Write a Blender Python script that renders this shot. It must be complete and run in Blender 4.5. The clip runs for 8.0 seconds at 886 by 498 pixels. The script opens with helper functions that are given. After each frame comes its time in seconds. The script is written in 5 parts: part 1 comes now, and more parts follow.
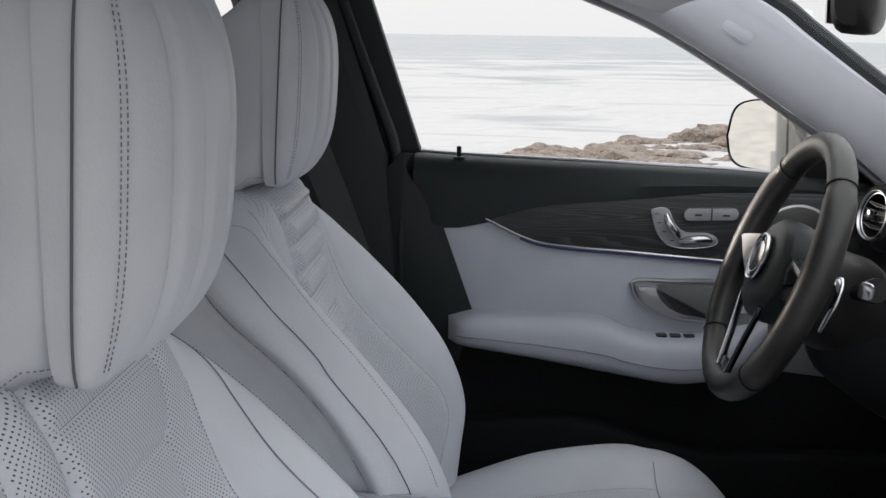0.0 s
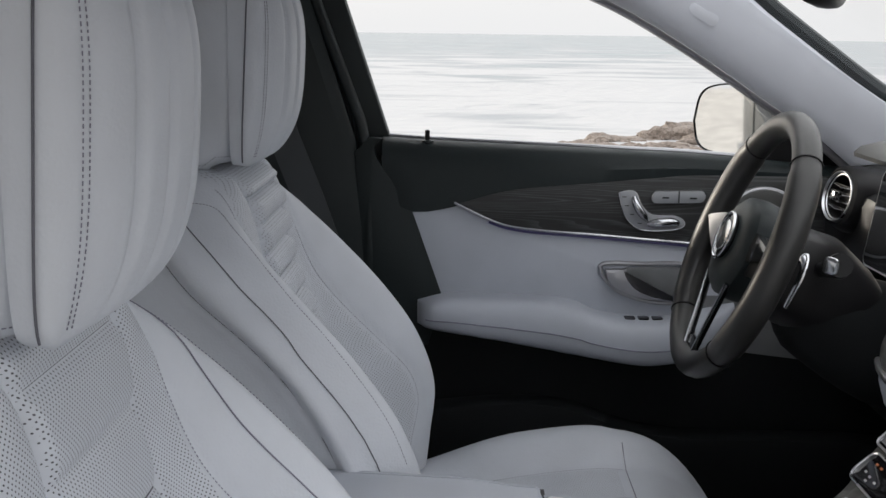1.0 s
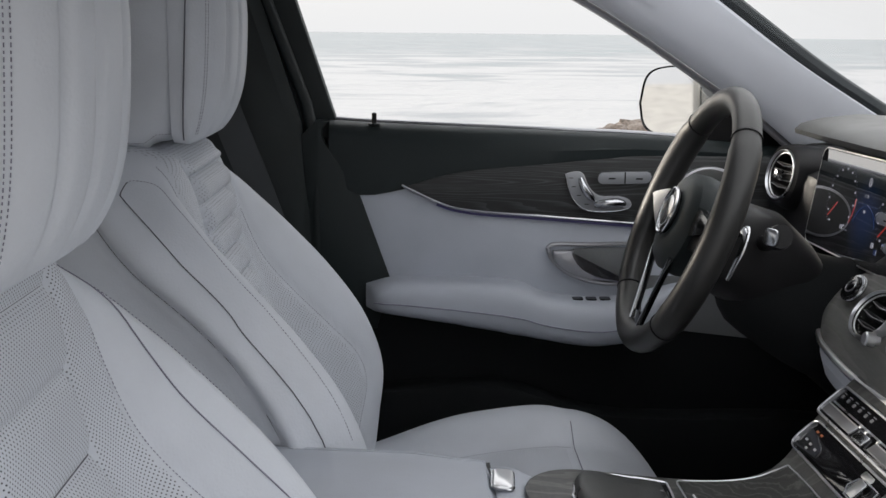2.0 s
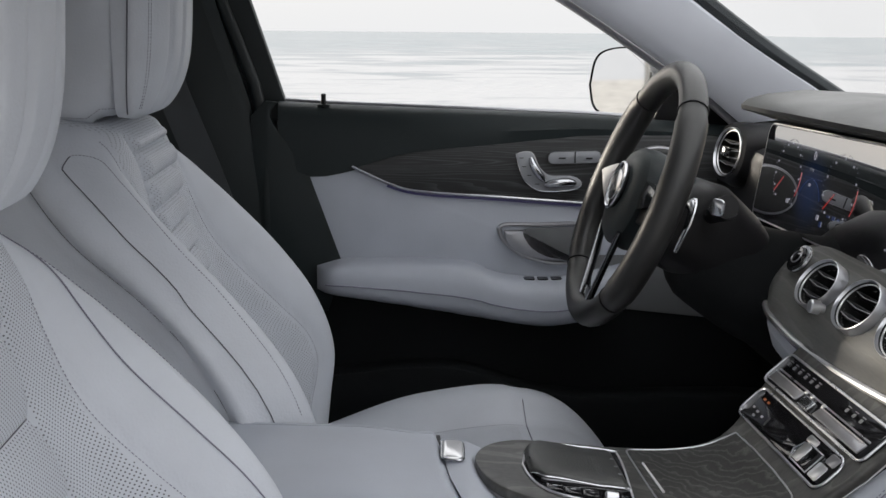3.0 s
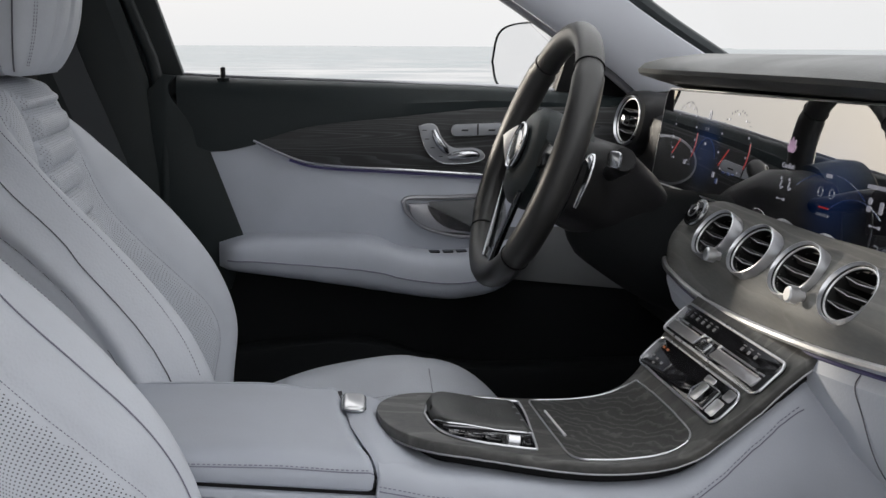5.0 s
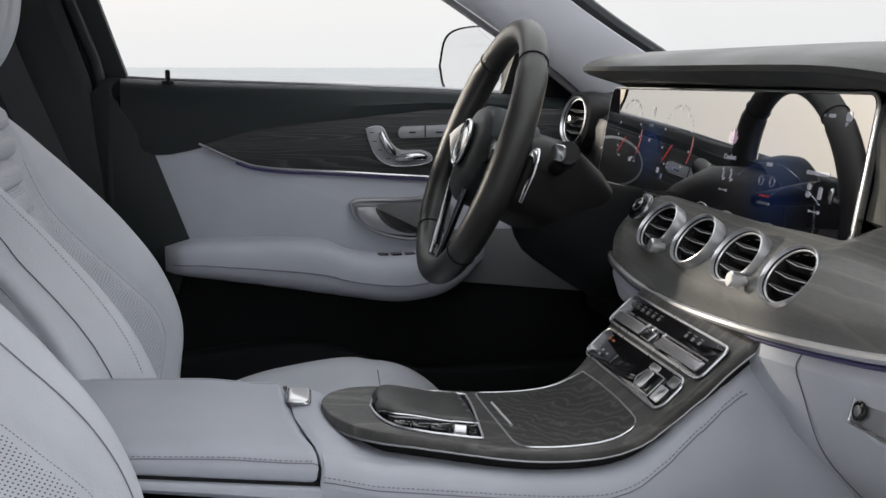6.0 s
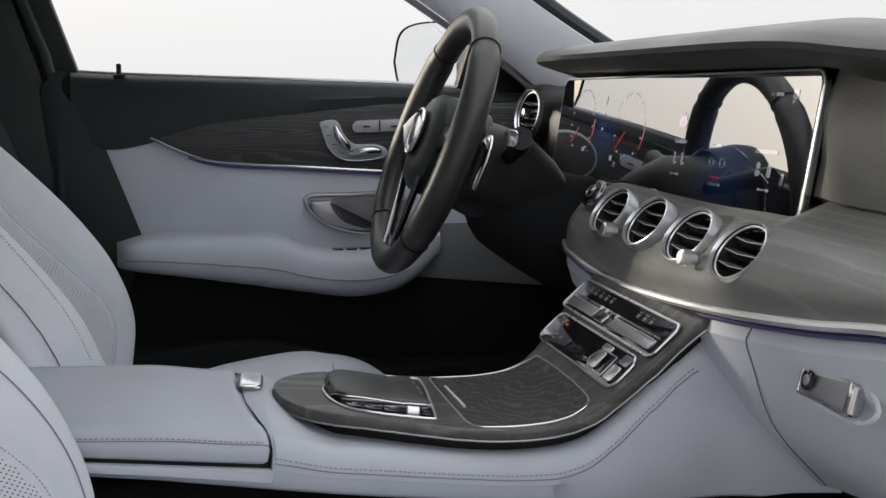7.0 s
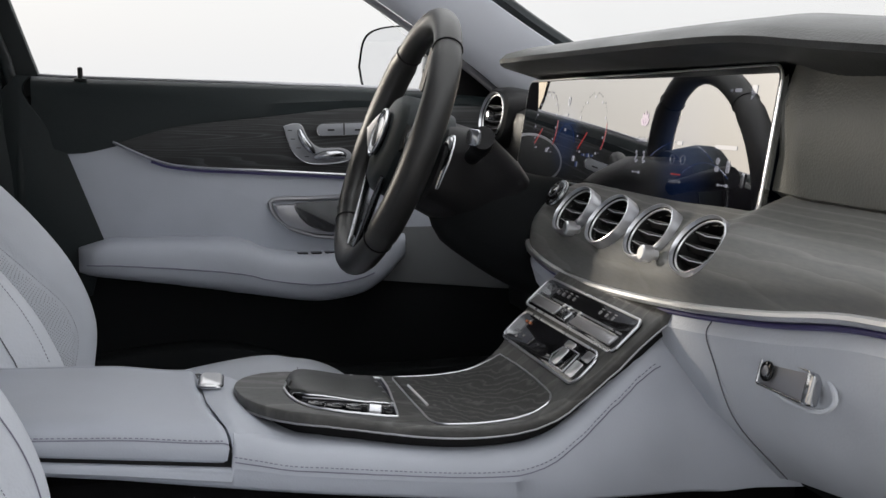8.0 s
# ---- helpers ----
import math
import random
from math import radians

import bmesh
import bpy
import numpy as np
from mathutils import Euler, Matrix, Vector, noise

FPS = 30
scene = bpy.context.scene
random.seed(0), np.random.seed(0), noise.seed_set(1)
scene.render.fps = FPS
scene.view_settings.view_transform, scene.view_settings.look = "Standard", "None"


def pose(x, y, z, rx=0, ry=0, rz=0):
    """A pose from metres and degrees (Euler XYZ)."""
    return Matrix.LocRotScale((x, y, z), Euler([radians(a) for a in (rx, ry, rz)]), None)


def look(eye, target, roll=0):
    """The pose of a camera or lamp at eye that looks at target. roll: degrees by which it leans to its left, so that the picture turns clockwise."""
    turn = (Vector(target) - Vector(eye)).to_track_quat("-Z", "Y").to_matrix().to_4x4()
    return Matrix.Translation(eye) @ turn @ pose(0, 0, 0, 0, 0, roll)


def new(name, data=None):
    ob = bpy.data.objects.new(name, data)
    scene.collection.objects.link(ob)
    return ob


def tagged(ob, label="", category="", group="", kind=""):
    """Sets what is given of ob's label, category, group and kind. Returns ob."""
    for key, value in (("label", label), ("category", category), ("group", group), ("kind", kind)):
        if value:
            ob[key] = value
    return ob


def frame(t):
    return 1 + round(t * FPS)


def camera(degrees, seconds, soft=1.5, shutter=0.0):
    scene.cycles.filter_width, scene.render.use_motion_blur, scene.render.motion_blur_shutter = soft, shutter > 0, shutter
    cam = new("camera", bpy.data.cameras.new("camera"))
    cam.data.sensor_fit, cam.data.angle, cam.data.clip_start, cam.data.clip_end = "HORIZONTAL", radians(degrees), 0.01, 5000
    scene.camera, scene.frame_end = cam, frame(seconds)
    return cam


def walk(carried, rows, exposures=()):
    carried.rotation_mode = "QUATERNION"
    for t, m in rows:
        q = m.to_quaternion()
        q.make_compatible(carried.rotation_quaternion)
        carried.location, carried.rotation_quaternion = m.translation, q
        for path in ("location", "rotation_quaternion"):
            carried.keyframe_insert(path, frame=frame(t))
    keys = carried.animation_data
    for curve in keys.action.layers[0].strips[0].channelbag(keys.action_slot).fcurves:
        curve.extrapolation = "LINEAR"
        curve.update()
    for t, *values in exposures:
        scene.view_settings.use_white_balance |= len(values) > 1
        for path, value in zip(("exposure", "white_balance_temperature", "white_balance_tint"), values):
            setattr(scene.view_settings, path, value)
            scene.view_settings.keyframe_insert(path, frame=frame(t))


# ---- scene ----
cam = camera(42.5, 8.0)
PATH = [
    (0, (0.097, 0.001, 1.153), (0.018, 1.964, 0.78), 0.8),
    (0.5, (0.097, -0.002, 1.14), (0.043, 1.962, 0.767), 0.8),
    (1, (0.1, -0.003, 1.129), (0.073, 1.962, 0.754), 0.8),
    (1.5, (0.108, -0.005, 1.116), (0.117, 1.96, 0.741), 0.7),
    (3, (0.125, -0.008, 1.072), (0.249, 1.952, 0.695), 0.5),
    (3.5, (0.129, -0.008, 1.056), (0.286, 1.95, 0.681), 0.4),
    (4, (0.133, -0.01, 1.038), (0.325, 1.945, 0.663), 0.3),
    (4.5, (0.137, -0.012, 1.021), (0.369, 1.941, 0.653), 0.3),
    (6, (0.153, -0.016, 0.974), (0.504, 1.927, 0.657), 0.1),
    (6.5, (0.157, -0.017, 0.958), (0.545, 1.922, 0.655), 0.0),
    (7, (0.161, -0.018, 0.942), (0.581, 1.915, 0.648), -0.0),
    (7.5, (0.165, -0.02, 0.929), (0.614, 1.909, 0.645), -0.1),
    (8, (0.17, -0.019, 0.927), (0.641, 1.906, 0.654), -0.1),
]
walk(cam, [(t, look(eye, target, roll)) for t, eye, target, roll in PATH])

# ---- world and light ----
world = bpy.data.worlds.new("world")
scene.world = world
world.use_nodes = True
wn, wl = world.node_tree.nodes, world.node_tree.links
sky = wn.new("ShaderNodeTexSky")
sky.sky_type, sky.sun_disc = "NISHITA", False
sky.sun_elevation, sky.sun_rotation = radians(13), radians(-50)
sky.air_density, sky.dust_density, sky.ozone_density = 1.0, 6.0, 1.0
veil = wn.new("ShaderNodeMix")
veil.data_type = "RGBA"
veil.inputs["Factor"].default_value = 0.80
# an overcast sky: pale at the horizon and brighter overhead
where = wn.new("ShaderNodeTexCoord")
up = wn.new("ShaderNodeSeparateXYZ")
wl.new(where.outputs["Generated"], up.inputs["Vector"])
rise = wn.new("ShaderNodeValToRGB")
for at, v in ((0.10, 0.29), (0.45, 0.60)):
    rise.color_ramp.elements.new(at).color = (v, v, v, 1)
for e, v in zip(rise.color_ramp.elements, (0.305, 0.315, 0.62, 0.72)):
    e.color = (v * 0.99, v * 0.99, v, 1)
wl.new(up.outputs["Z"], rise.inputs["Fac"])
lift = wn.new("ShaderNodeVectorMath")
lift.operation = "SCALE"
lift.inputs["Scale"].default_value = 30.0
wl.new(rise.outputs["Color"], lift.inputs[0])
wl.new(lift.outputs["Vector"], veil.inputs["B"])
wl.new(sky.outputs["Color"], veil.inputs["A"])
wl.new(veil.outputs["Result"], wn["Background"].inputs["Color"])
wn["Background"].inputs["Strength"].default_value = 0.119

sun_data = bpy.data.lights.new("sun", "SUN")
sun_data.energy, sun_data.angle, sun_data.color = 2.6, radians(4), (1.0, 0.92, 0.80)
sun = new("sun", sun_data)
sun.matrix_world = look((0.4 - 7.43, 1.2 + 6.24, 0.9 + 2.24), (0.4, 1.2, 0.9))


# ---- materials ----
def shader(name, color, rough=0.5, metal=0.0, spec=0.5):
    m = bpy.data.materials.new(name)
    m.use_nodes = True
    b = m.node_tree.nodes["Principled BSDF"]
    b.inputs["Base Color"].default_value = (*color, 1)
    b.inputs["Roughness"].default_value = rough
    b.inputs["Metallic"].default_value = metal
    b.inputs["Specular IOR Level"].default_value = spec
    return m, m.node_tree.nodes, m.node_tree.links, b


def add(nodes, kind, **values):
    n = nodes.new(kind)
    for key, value in values.items():
        n.inputs[key.replace("_", " ")].default_value = value
    return n


def ramp(nodes, links, source, stops):
    r = nodes.new("ShaderNodeValToRGB")
    while len(r.color_ramp.elements) < len(stops):
        r.color_ramp.elements.new(0.5)
    for e, (at, c) in zip(r.color_ramp.elements, stops):
        e.position, e.color = at, (*c, 1) if len(c) == 3 else c
    links.new(source, r.inputs["Fac"])
    return r


def tint(c, k):
    return tuple(min(1, v * k) for v in c)


def leather(name, color, rough=0.52, grain=420, depth=0.10, perforated=False, pitch=0.0038, hole_size=0.19):
    m, n, l, b = shader(name, color, rough)
    co = n.new("ShaderNodeTexCoord")
    cells = add(n, "ShaderNodeTexVoronoi", Scale=grain)
    big = add(n, "ShaderNodeTexNoise", Scale=9.0, Detail=4.0)
    for t in (cells, big):
        l.new(co.outputs["Object"], t.inputs["Vector"])
    tone = ramp(n, l, big.outputs["Fac"], [(0.3, tint(color, 0.93)), (0.7, tint(color, 1.05))])
    gloss = ramp(n, l, big.outputs["Fac"], [(0.3, (rough - 0.05,) * 3), (0.7, (rough + 0.06,) * 3)])
    l.new(gloss.outputs["Color"], b.inputs["Roughness"])
    bump = add(n, "ShaderNodeBump", Strength=depth, Distance=0.001)
    l.new(cells.outputs["Distance"], bump.inputs["Height"])
    folds = add(n, "ShaderNodeBump", Strength=0.25, Distance=0.004)
    l.new(big.outputs["Fac"], folds.inputs["Height"])
    l.new(folds.outputs["Normal"], bump.inputs["Normal"])
    if perforated:
        uv = n.new("ShaderNodeUVMap")
        turn = n.new("ShaderNodeMapping")
        turn.inputs["Rotation"].default_value = (0, 0, radians(45))
        l.new(uv.outputs["UV"], turn.inputs["Vector"])
        dots = add(n, "ShaderNodeTexVoronoi", Scale=1 / pitch, Randomness=0.0)
        dots.voronoi_dimensions = "2D"
        l.new(turn.outputs["Vector"], dots.inputs["Vector"])
        hole = ramp(n, l, dots.outputs["Distance"], [(hole_size, (0.0, 0.0, 0.0)), (hole_size + 0.06, (1, 1, 1))])
        mix = n.new("ShaderNodeMix")
        mix.data_type = "RGBA"
        mix.inputs["A"].default_value = (0.07, 0.07, 0.08, 1)
        l.new(hole.outputs["Color"], mix.inputs["Factor"])
        l.new(tone.outputs["Color"], mix.inputs["B"])
        l.new(mix.outputs["Result"], b.inputs["Base Color"])
        dip = add(n, "ShaderNodeBump", Strength=0.6, Distance=0.001)
        l.new(hole.outputs["Color"], dip.inputs["Height"])
        l.new(bump.outputs["Normal"], dip.inputs["Normal"])
        l.new(dip.outputs["Normal"], b.inputs["Normal"])
    else:
        l.new(tone.outputs["Color"], b.inputs["Base Color"])
        l.new(bump.outputs["Normal"], b.inputs["Normal"])
    return m


def open_pore_wood(name, stretch, turn, rings=14.0, size=6.0, tones=(0.03, 0.07, 0.13), rough=0.42, thin=0.30, wavy=0.0, hue=(0.99, 0.93), bend=10.0):
    """Veneer: growth rings as the contour lines of a slow noise, with fine pores along the grain."""
    m, n, l, b = shader(name, (0.06, 0.06, 0.06), rough)
    co = n.new("ShaderNodeTexCoord")
    mp = n.new("ShaderNodeMapping")
    mp.inputs["Scale"].default_value, mp.inputs["Rotation"].default_value = stretch, turn
    l.new(co.outputs["Object"], mp.inputs["Vector"])
    slow = add(n, "ShaderNodeTexNoise", Scale=size, Detail=3.5, Roughness=0.45, Distortion=0.25)
    pores = add(n, "ShaderNodeTexNoise", Scale=size * 40, Detail=4.0)
    for t in (slow, pores):
        l.new(mp.outputs["Vector"], t.inputs["Vector"])
    many = n.new("ShaderNodeMath")
    many.operation = "MULTIPLY"
    many.inputs[1].default_value = rings
    l.new(slow.outputs["Fac"], many.inputs[0])
    fold = n.new("ShaderNodeMath")
    fold.operation = "FRACT"
    l.new(many.outputs["Value"], fold.inputs[0])
    source = fold.outputs["Value"]
    if wavy:
        wave = add(n, "ShaderNodeTexWave", Scale=wavy, Distortion=bend, Detail=2.5)
        wave.inputs["Detail Scale"].default_value = 1.6
        wave.wave_profile = "SAW"
        l.new(mp.outputs["Vector"], wave.inputs["Vector"])
        source = wave.outputs["Fac"]
    line = ramp(n, l, source, [(0.0, (0.25,) * 3), (1 - thin, (0.0,) * 3), (0.96, (1.0,) * 3), (1.0, (0.25,) * 3)])
    both = n.new("ShaderNodeMath")
    both.operation = "MULTIPLY_ADD"
    both.inputs[1].default_value = 0.55
    l.new(pores.outputs["Fac"], both.inputs[0])
    half = n.new("ShaderNodeMath")
    half.operation = "MULTIPLY"
    half.inputs[1].default_value = 0.5
    l.new(line.outputs["Color"], half.inputs[0])
    l.new(half.outputs["Value"], both.inputs[2])
    c = ramp(n, l, both.outputs["Value"], [(0.15, (tones[0],) * 3), (0.42, (tones[1], tones[1] * hue[0], tones[1] * hue[1])), (0.85, (tones[2], tones[2] * hue[0], tones[2] * hue[1]))])
    l.new(c.outputs["Color"], b.inputs["Base Color"])
    r = ramp(n, l, both.outputs["Value"], [(0.2, (rough + 0.1,) * 3), (0.8, (rough - 0.05,) * 3)])
    l.new(r.outputs["Color"], b.inputs["Roughness"])
    bump = add(n, "ShaderNodeBump", Strength=0.2, Distance=0.0006)
    l.new(both.outputs["Value"], bump.inputs["Height"])
    l.new(bump.outputs["Normal"], b.inputs["Normal"])
    return m


def plain(name, color, rough, metal=0.0, grain=300.0, depth=0.08, spread=0.12):
    m, n, l, b = shader(name, color, rough, metal)
    co = n.new("ShaderNodeTexCoord")
    fine = add(n, "ShaderNodeTexNoise", Scale=grain, Detail=2.0)
    wide = add(n, "ShaderNodeTexNoise", Scale=7.0, Detail=4.0)
    for t in (fine, wide):
        l.new(co.outputs["Object"], t.inputs["Vector"])
    c = ramp(n, l, wide.outputs["Fac"], [(0.3, tint(color, 1 - spread)), (0.7, tint(color, 1 + spread))])
    l.new(c.outputs["Color"], b.inputs["Base Color"])
    r = ramp(n, l, wide.outputs["Fac"], [(0.3, (max(0.03, rough - 0.05),) * 3), (0.7, (rough + 0.06,) * 3)])
    l.new(r.outputs["Color"], b.inputs["Roughness"])
    bump = add(n, "ShaderNodeBump", Strength=depth, Distance=0.001)
    l.new(fine.outputs["Fac"], bump.inputs["Height"])
    l.new(bump.outputs["Normal"], b.inputs["Normal"])
    return m


def glow(name, color, strength, base=(0.02, 0.02, 0.02), glazed=False):
    m, n, l, b = shader(name, base, 0.4)
    b.inputs["Emission Color"].default_value = (*color, 1)
    b.inputs["Emission Strength"].default_value = strength
    if glazed:
        b.inputs["IOR"].default_value, b.inputs["Roughness"].default_value = 6.0, 0.012
    return m


GREY = (0.575, 0.60, 0.65)
M_LEATHER = leather("pale_grey_leather", GREY, 0.50, 330, 0.22)
M_PERF = leather("perforated_grey_leather", GREY, perforated=True, pitch=0.0034, hole_size=0.17)
M_PERF_FINE = leather("finely_perforated_grey_leather", GREY, perforated=True, pitch=0.0034, hole_size=0.12)
M_PANEL = leather("grey_panel_leather", (0.43, 0.455, 0.51), 0.5, 420, 0.08)
M_LINER = plain("pale_grey_fabric", (0.66, 0.68, 0.74), 0.85, grain=900, depth=0.2, spread=0.04)
M_THREAD = plain("grey_violet_thread", (0.20, 0.195, 0.25), 0.7)
M_SEAM = plain("shadow_grey_seam", (0.11, 0.11, 0.13), 0.8)
M_BLACK = leather("black_leather", (0.011, 0.0165, 0.018), 0.5, 520, 0.16)
M_DASH = leather("dark_grey_dash_leather", (0.030, 0.031, 0.030), 0.40, 460, 0.2)
M_RIM = leather("black_rim_leather", (0.014, 0.014, 0.014), 0.42, 700, 0.08)
# dash leather made lighter and warmer, with the pad's sheen put into its colour
M_PAD = leather("sheen_painted_pad_leather", (0.16, 0.156, 0.138), 0.38, 420, 0.22)
M_PLASTIC = plain("black_plastic", (0.008, 0.008, 0.009), 0.42, grain=700, depth=0.15)
M_CARPET = plain("black_carpet", (0.004, 0.004, 0.0045), 0.95, grain=1200, depth=0.8)
M_PIANO = plain("gloss_black", (0.006, 0.006, 0.007), 0.07, grain=40, depth=0.01)
M_DISPLAY = plain("coated_display_glass", (0.005, 0.005, 0.007), 0.03, grain=10, depth=0.0)
M_DISPLAY.node_tree.nodes["Principled BSDF"].inputs["IOR"].default_value = 6.0
M_DISPLAY.node_tree.links.remove(M_DISPLAY.node_tree.nodes["Principled BSDF"].inputs["Roughness"].links[0])
M_DISPLAY.node_tree.nodes["Principled BSDF"].inputs["Roughness"].default_value = 0.012
M_CHROME = plain("satin_chrome", (0.52, 0.53, 0.55), 0.20, 1.0, spread=0.04, depth=0.02)
M_BRIGHT = plain("bright_metal_strip", (0.85, 0.85, 0.86), 0.33, 1.0, spread=0.03, depth=0.02)
M_SILVER = plain("silver_plastic", (0.36, 0.36, 0.38), 0.32, 0.75, spread=0.05, depth=0.03)
M_RING = plain("satin_metal_ring", (0.60, 0.61, 0.64), 0.30, 1.0, spread=0.04, depth=0.02)
M_SATIN = plain("satin_grey_switch_plate", (0.30, 0.31, 0.33), 0.45, 0.35, spread=0.05, depth=0.03)
M_TRIM = plain("matt_black_trim", (0.0055, 0.0066, 0.0074), 0.75)
M_VENTDARK = plain("vent_black", (0.006, 0.006, 0.006), 0.55)
M_BELT = plain("seat_belt_webbing", (0.05, 0.055, 0.06), 0.8, grain=900, depth=0.4)
M_RUBBER = plain("black_rubber_seal", (0.010, 0.015, 0.0165), 0.5)
M_BODY = plain("black_car_paint", (0.008, 0.009, 0.010), 0.15, depth=0.01)
for dull in (M_BLACK, M_PLASTIC, M_TRIM, M_CARPET, M_RUBBER, M_BELT):
    dull.node_tree.nodes["Principled BSDF"].inputs["Specular IOR Level"].default_value = 0.30
for dull in (M_CARPET, M_TRIM):
    dull.node_tree.nodes["Principled BSDF"].inputs["Specular IOR Level"].default_value = 0.15
M_PLASTIC.node_tree.nodes["Principled BSDF"].inputs["Specular IOR Level"].default_value = 0.20
# darker grey leather for the knee panel, door front and handle cup
M_KNEE = leather("darker_grey_leather", (0.13, 0.135, 0.14), 0.55, 420, 0.15)
# dash tones are raised above the console's: the sky's sheen is in the colour
M_WOOD_DASH = open_pore_wood("sheen_paled_wood_dash", (0.8, 0.14, 1.0), (0.30, 0, 0.25), 5.0, 12.0, (0.115, 0.140, 0.175), 0.34, 0.35, 34.0, bend=3.0)
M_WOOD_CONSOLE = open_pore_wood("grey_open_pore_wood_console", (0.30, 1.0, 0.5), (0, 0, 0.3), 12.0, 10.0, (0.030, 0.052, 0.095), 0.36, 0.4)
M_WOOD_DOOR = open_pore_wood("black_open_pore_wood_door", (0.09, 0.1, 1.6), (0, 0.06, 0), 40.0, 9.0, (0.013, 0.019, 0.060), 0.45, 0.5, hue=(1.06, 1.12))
M_AMBIENT = glow("violet_light_strip", (0.25, 0.20, 0.8), 0.03, (0.03, 0.027, 0.06))
M_WHITEUI = glow("white_display_mark", (0.85, 0.85, 1.0), 0.20, glazed=True)
M_REDUI = glow("red_display_mark", (1.0, 0.06, 0.05), 0.22, glazed=True)
M_BLUEUI = glow("blue_display_mark", (0.06, 0.2, 0.8), 0.08, glazed=True)
M_DIMUI = glow("dim_display_mark", (0.7, 0.75, 1.0), 0.07, glazed=True)
M_PETAL = glow("rose_display_mark", (0.9, 0.6, 0.85), 0.28, glazed=True)
M_ORANGEUI = glow("orange_lamp_mark", (1.0, 0.25, 0.03), 0.16)


def lit_display(places):
    """Adds the soft blue glow of the switched-on display to its glass, round the given places."""
    n, l = M_DISPLAY.node_tree.nodes, M_DISPLAY.node_tree.links
    co = n.new("ShaderNodeTexCoord")
    total = None
    for at, reach in places:
        far = n.new("ShaderNodeVectorMath")
        far.operation = "DISTANCE"
        far.inputs[1].default_value = at
        l.new(co.outputs["Object"], far.inputs[0])
        fade = n.new("ShaderNodeMapRange")
        fade.interpolation_type = "SMOOTHSTEP"
        fade.inputs["From Min"].default_value, fade.inputs["From Max"].default_value = 0.0, reach
        fade.inputs["To Min"].default_value, fade.inputs["To Max"].default_value = 0.055, 0.0
        l.new(far.outputs["Value"], fade.inputs["Value"])
        if total is None:
            total = fade.outputs["Result"]
        else:
            both = n.new("ShaderNodeMath")
            l.new(total, both.inputs[0])
            l.new(fade.outputs["Result"], both.inputs[1])
            total = both.outputs["Value"]
    b = n["Principled BSDF"]
    b.inputs["Emission Color"].default_value = (0.04, 0.16, 0.62, 1)
    l.new(total, b.inputs["Emission Strength"])


def mirror_glass():
    m, n, l, b = shader("mirror_glass", (0.85, 0.86, 0.87), 0.03, 1.0)
    return m


def window_glass():
    m, n, l, b = shader("window_glass", (0.995, 1.0, 1.0), 0.0)
    b.inputs["Transmission Weight"].default_value = 1.0
    b.inputs["IOR"].default_value = 1.05
    return m


M_MIRROR, M_GLASS = mirror_glass(), window_glass()


# ---- mesh helpers ----
def part(name, bm, material, parent=None, label="", smooth=True, sharp=40):
    """Links a bmesh as one mesh object, under a thing where one is given."""
    bmesh.ops.recalc_face_normals(bm, faces=bm.faces)
    me = bpy.data.meshes.new(name)
    bm.to_mesh(me)
    bm.free()
    for m in material if isinstance(material, (list, tuple)) else [material]:
        me.materials.append(m)
    if smooth:
        me.shade_smooth()
        me.set_sharp_from_angle(angle=radians(sharp))
    ob = new(name, me)
    if parent is not None:
        ob.parent = parent
    return tagged(ob, label)


def thing(name, label, category, place=(0, 0, 0), group="", kind=""):
    ob = new(name)
    ob.location = place
    ob.empty_display_size = 0.05
    bpy.context.view_layer.update()
    return tagged(ob, label, category, group, kind)


def under(name, bm, material, parent, label="", **more):
    """A part given in world metres, under a thing that stands elsewhere."""
    up = Matrix.Identity(4)
    o = parent
    while o is not None:
        up = o.matrix_basis @ up
        o = o.parent
    bm.transform(up.inverted())
    return part(name, bm, material, parent, label, **more)


def spline(points, n):
    """n points along a smooth curve through the given ones."""
    p = [Vector(q) for q in points]
    p = [2 * p[0] - p[1], *p, 2 * p[-1] - p[-2]]
    out, segments = [], len(p) - 3
    for i in range(n):
        s = i / (n - 1) * segments
        k = min(int(s), segments - 1)
        t = s - k
        a, b, c, d = p[k : k + 4]
        out.append(0.5 * ((2 * b) + (c - a) * t + (2 * a - 5 * b + 4 * c - d) * t * t + (3 * b - a - 3 * c + d) * t * t * t))
    return out


def curve_at(points, x):
    """The height at x of a smooth line through (x, value) pairs."""
    if x <= points[0][0]:
        return points[0][1]
    if x >= points[-1][0]:
        return points[-1][1]
    k = next(i for i in range(1, len(points)) if x <= points[i][0])
    (x0, v0), (x1, v1) = points[k - 1], points[k]
    rise = (v1 - v0) / (x1 - x0)

    def slope(i):
        if i <= 0 or i >= len(points) - 1:
            return rise
        return (points[i + 1][1] - points[i - 1][1]) / (points[i + 1][0] - points[i - 1][0])

    t, w = (x - x0) / (x1 - x0), x1 - x0
    a, b = slope(k - 1) * w, slope(k) * w
    return v0 + a * t + (3 * (v1 - v0) - 2 * a - b) * t ** 2 + (a + b - 2 * (v1 - v0)) * t ** 3


def step(a, b, x):
    t = max(0.0, min(1.0, (x - a) / (b - a)))
    return t * t * (3 - 2 * t)


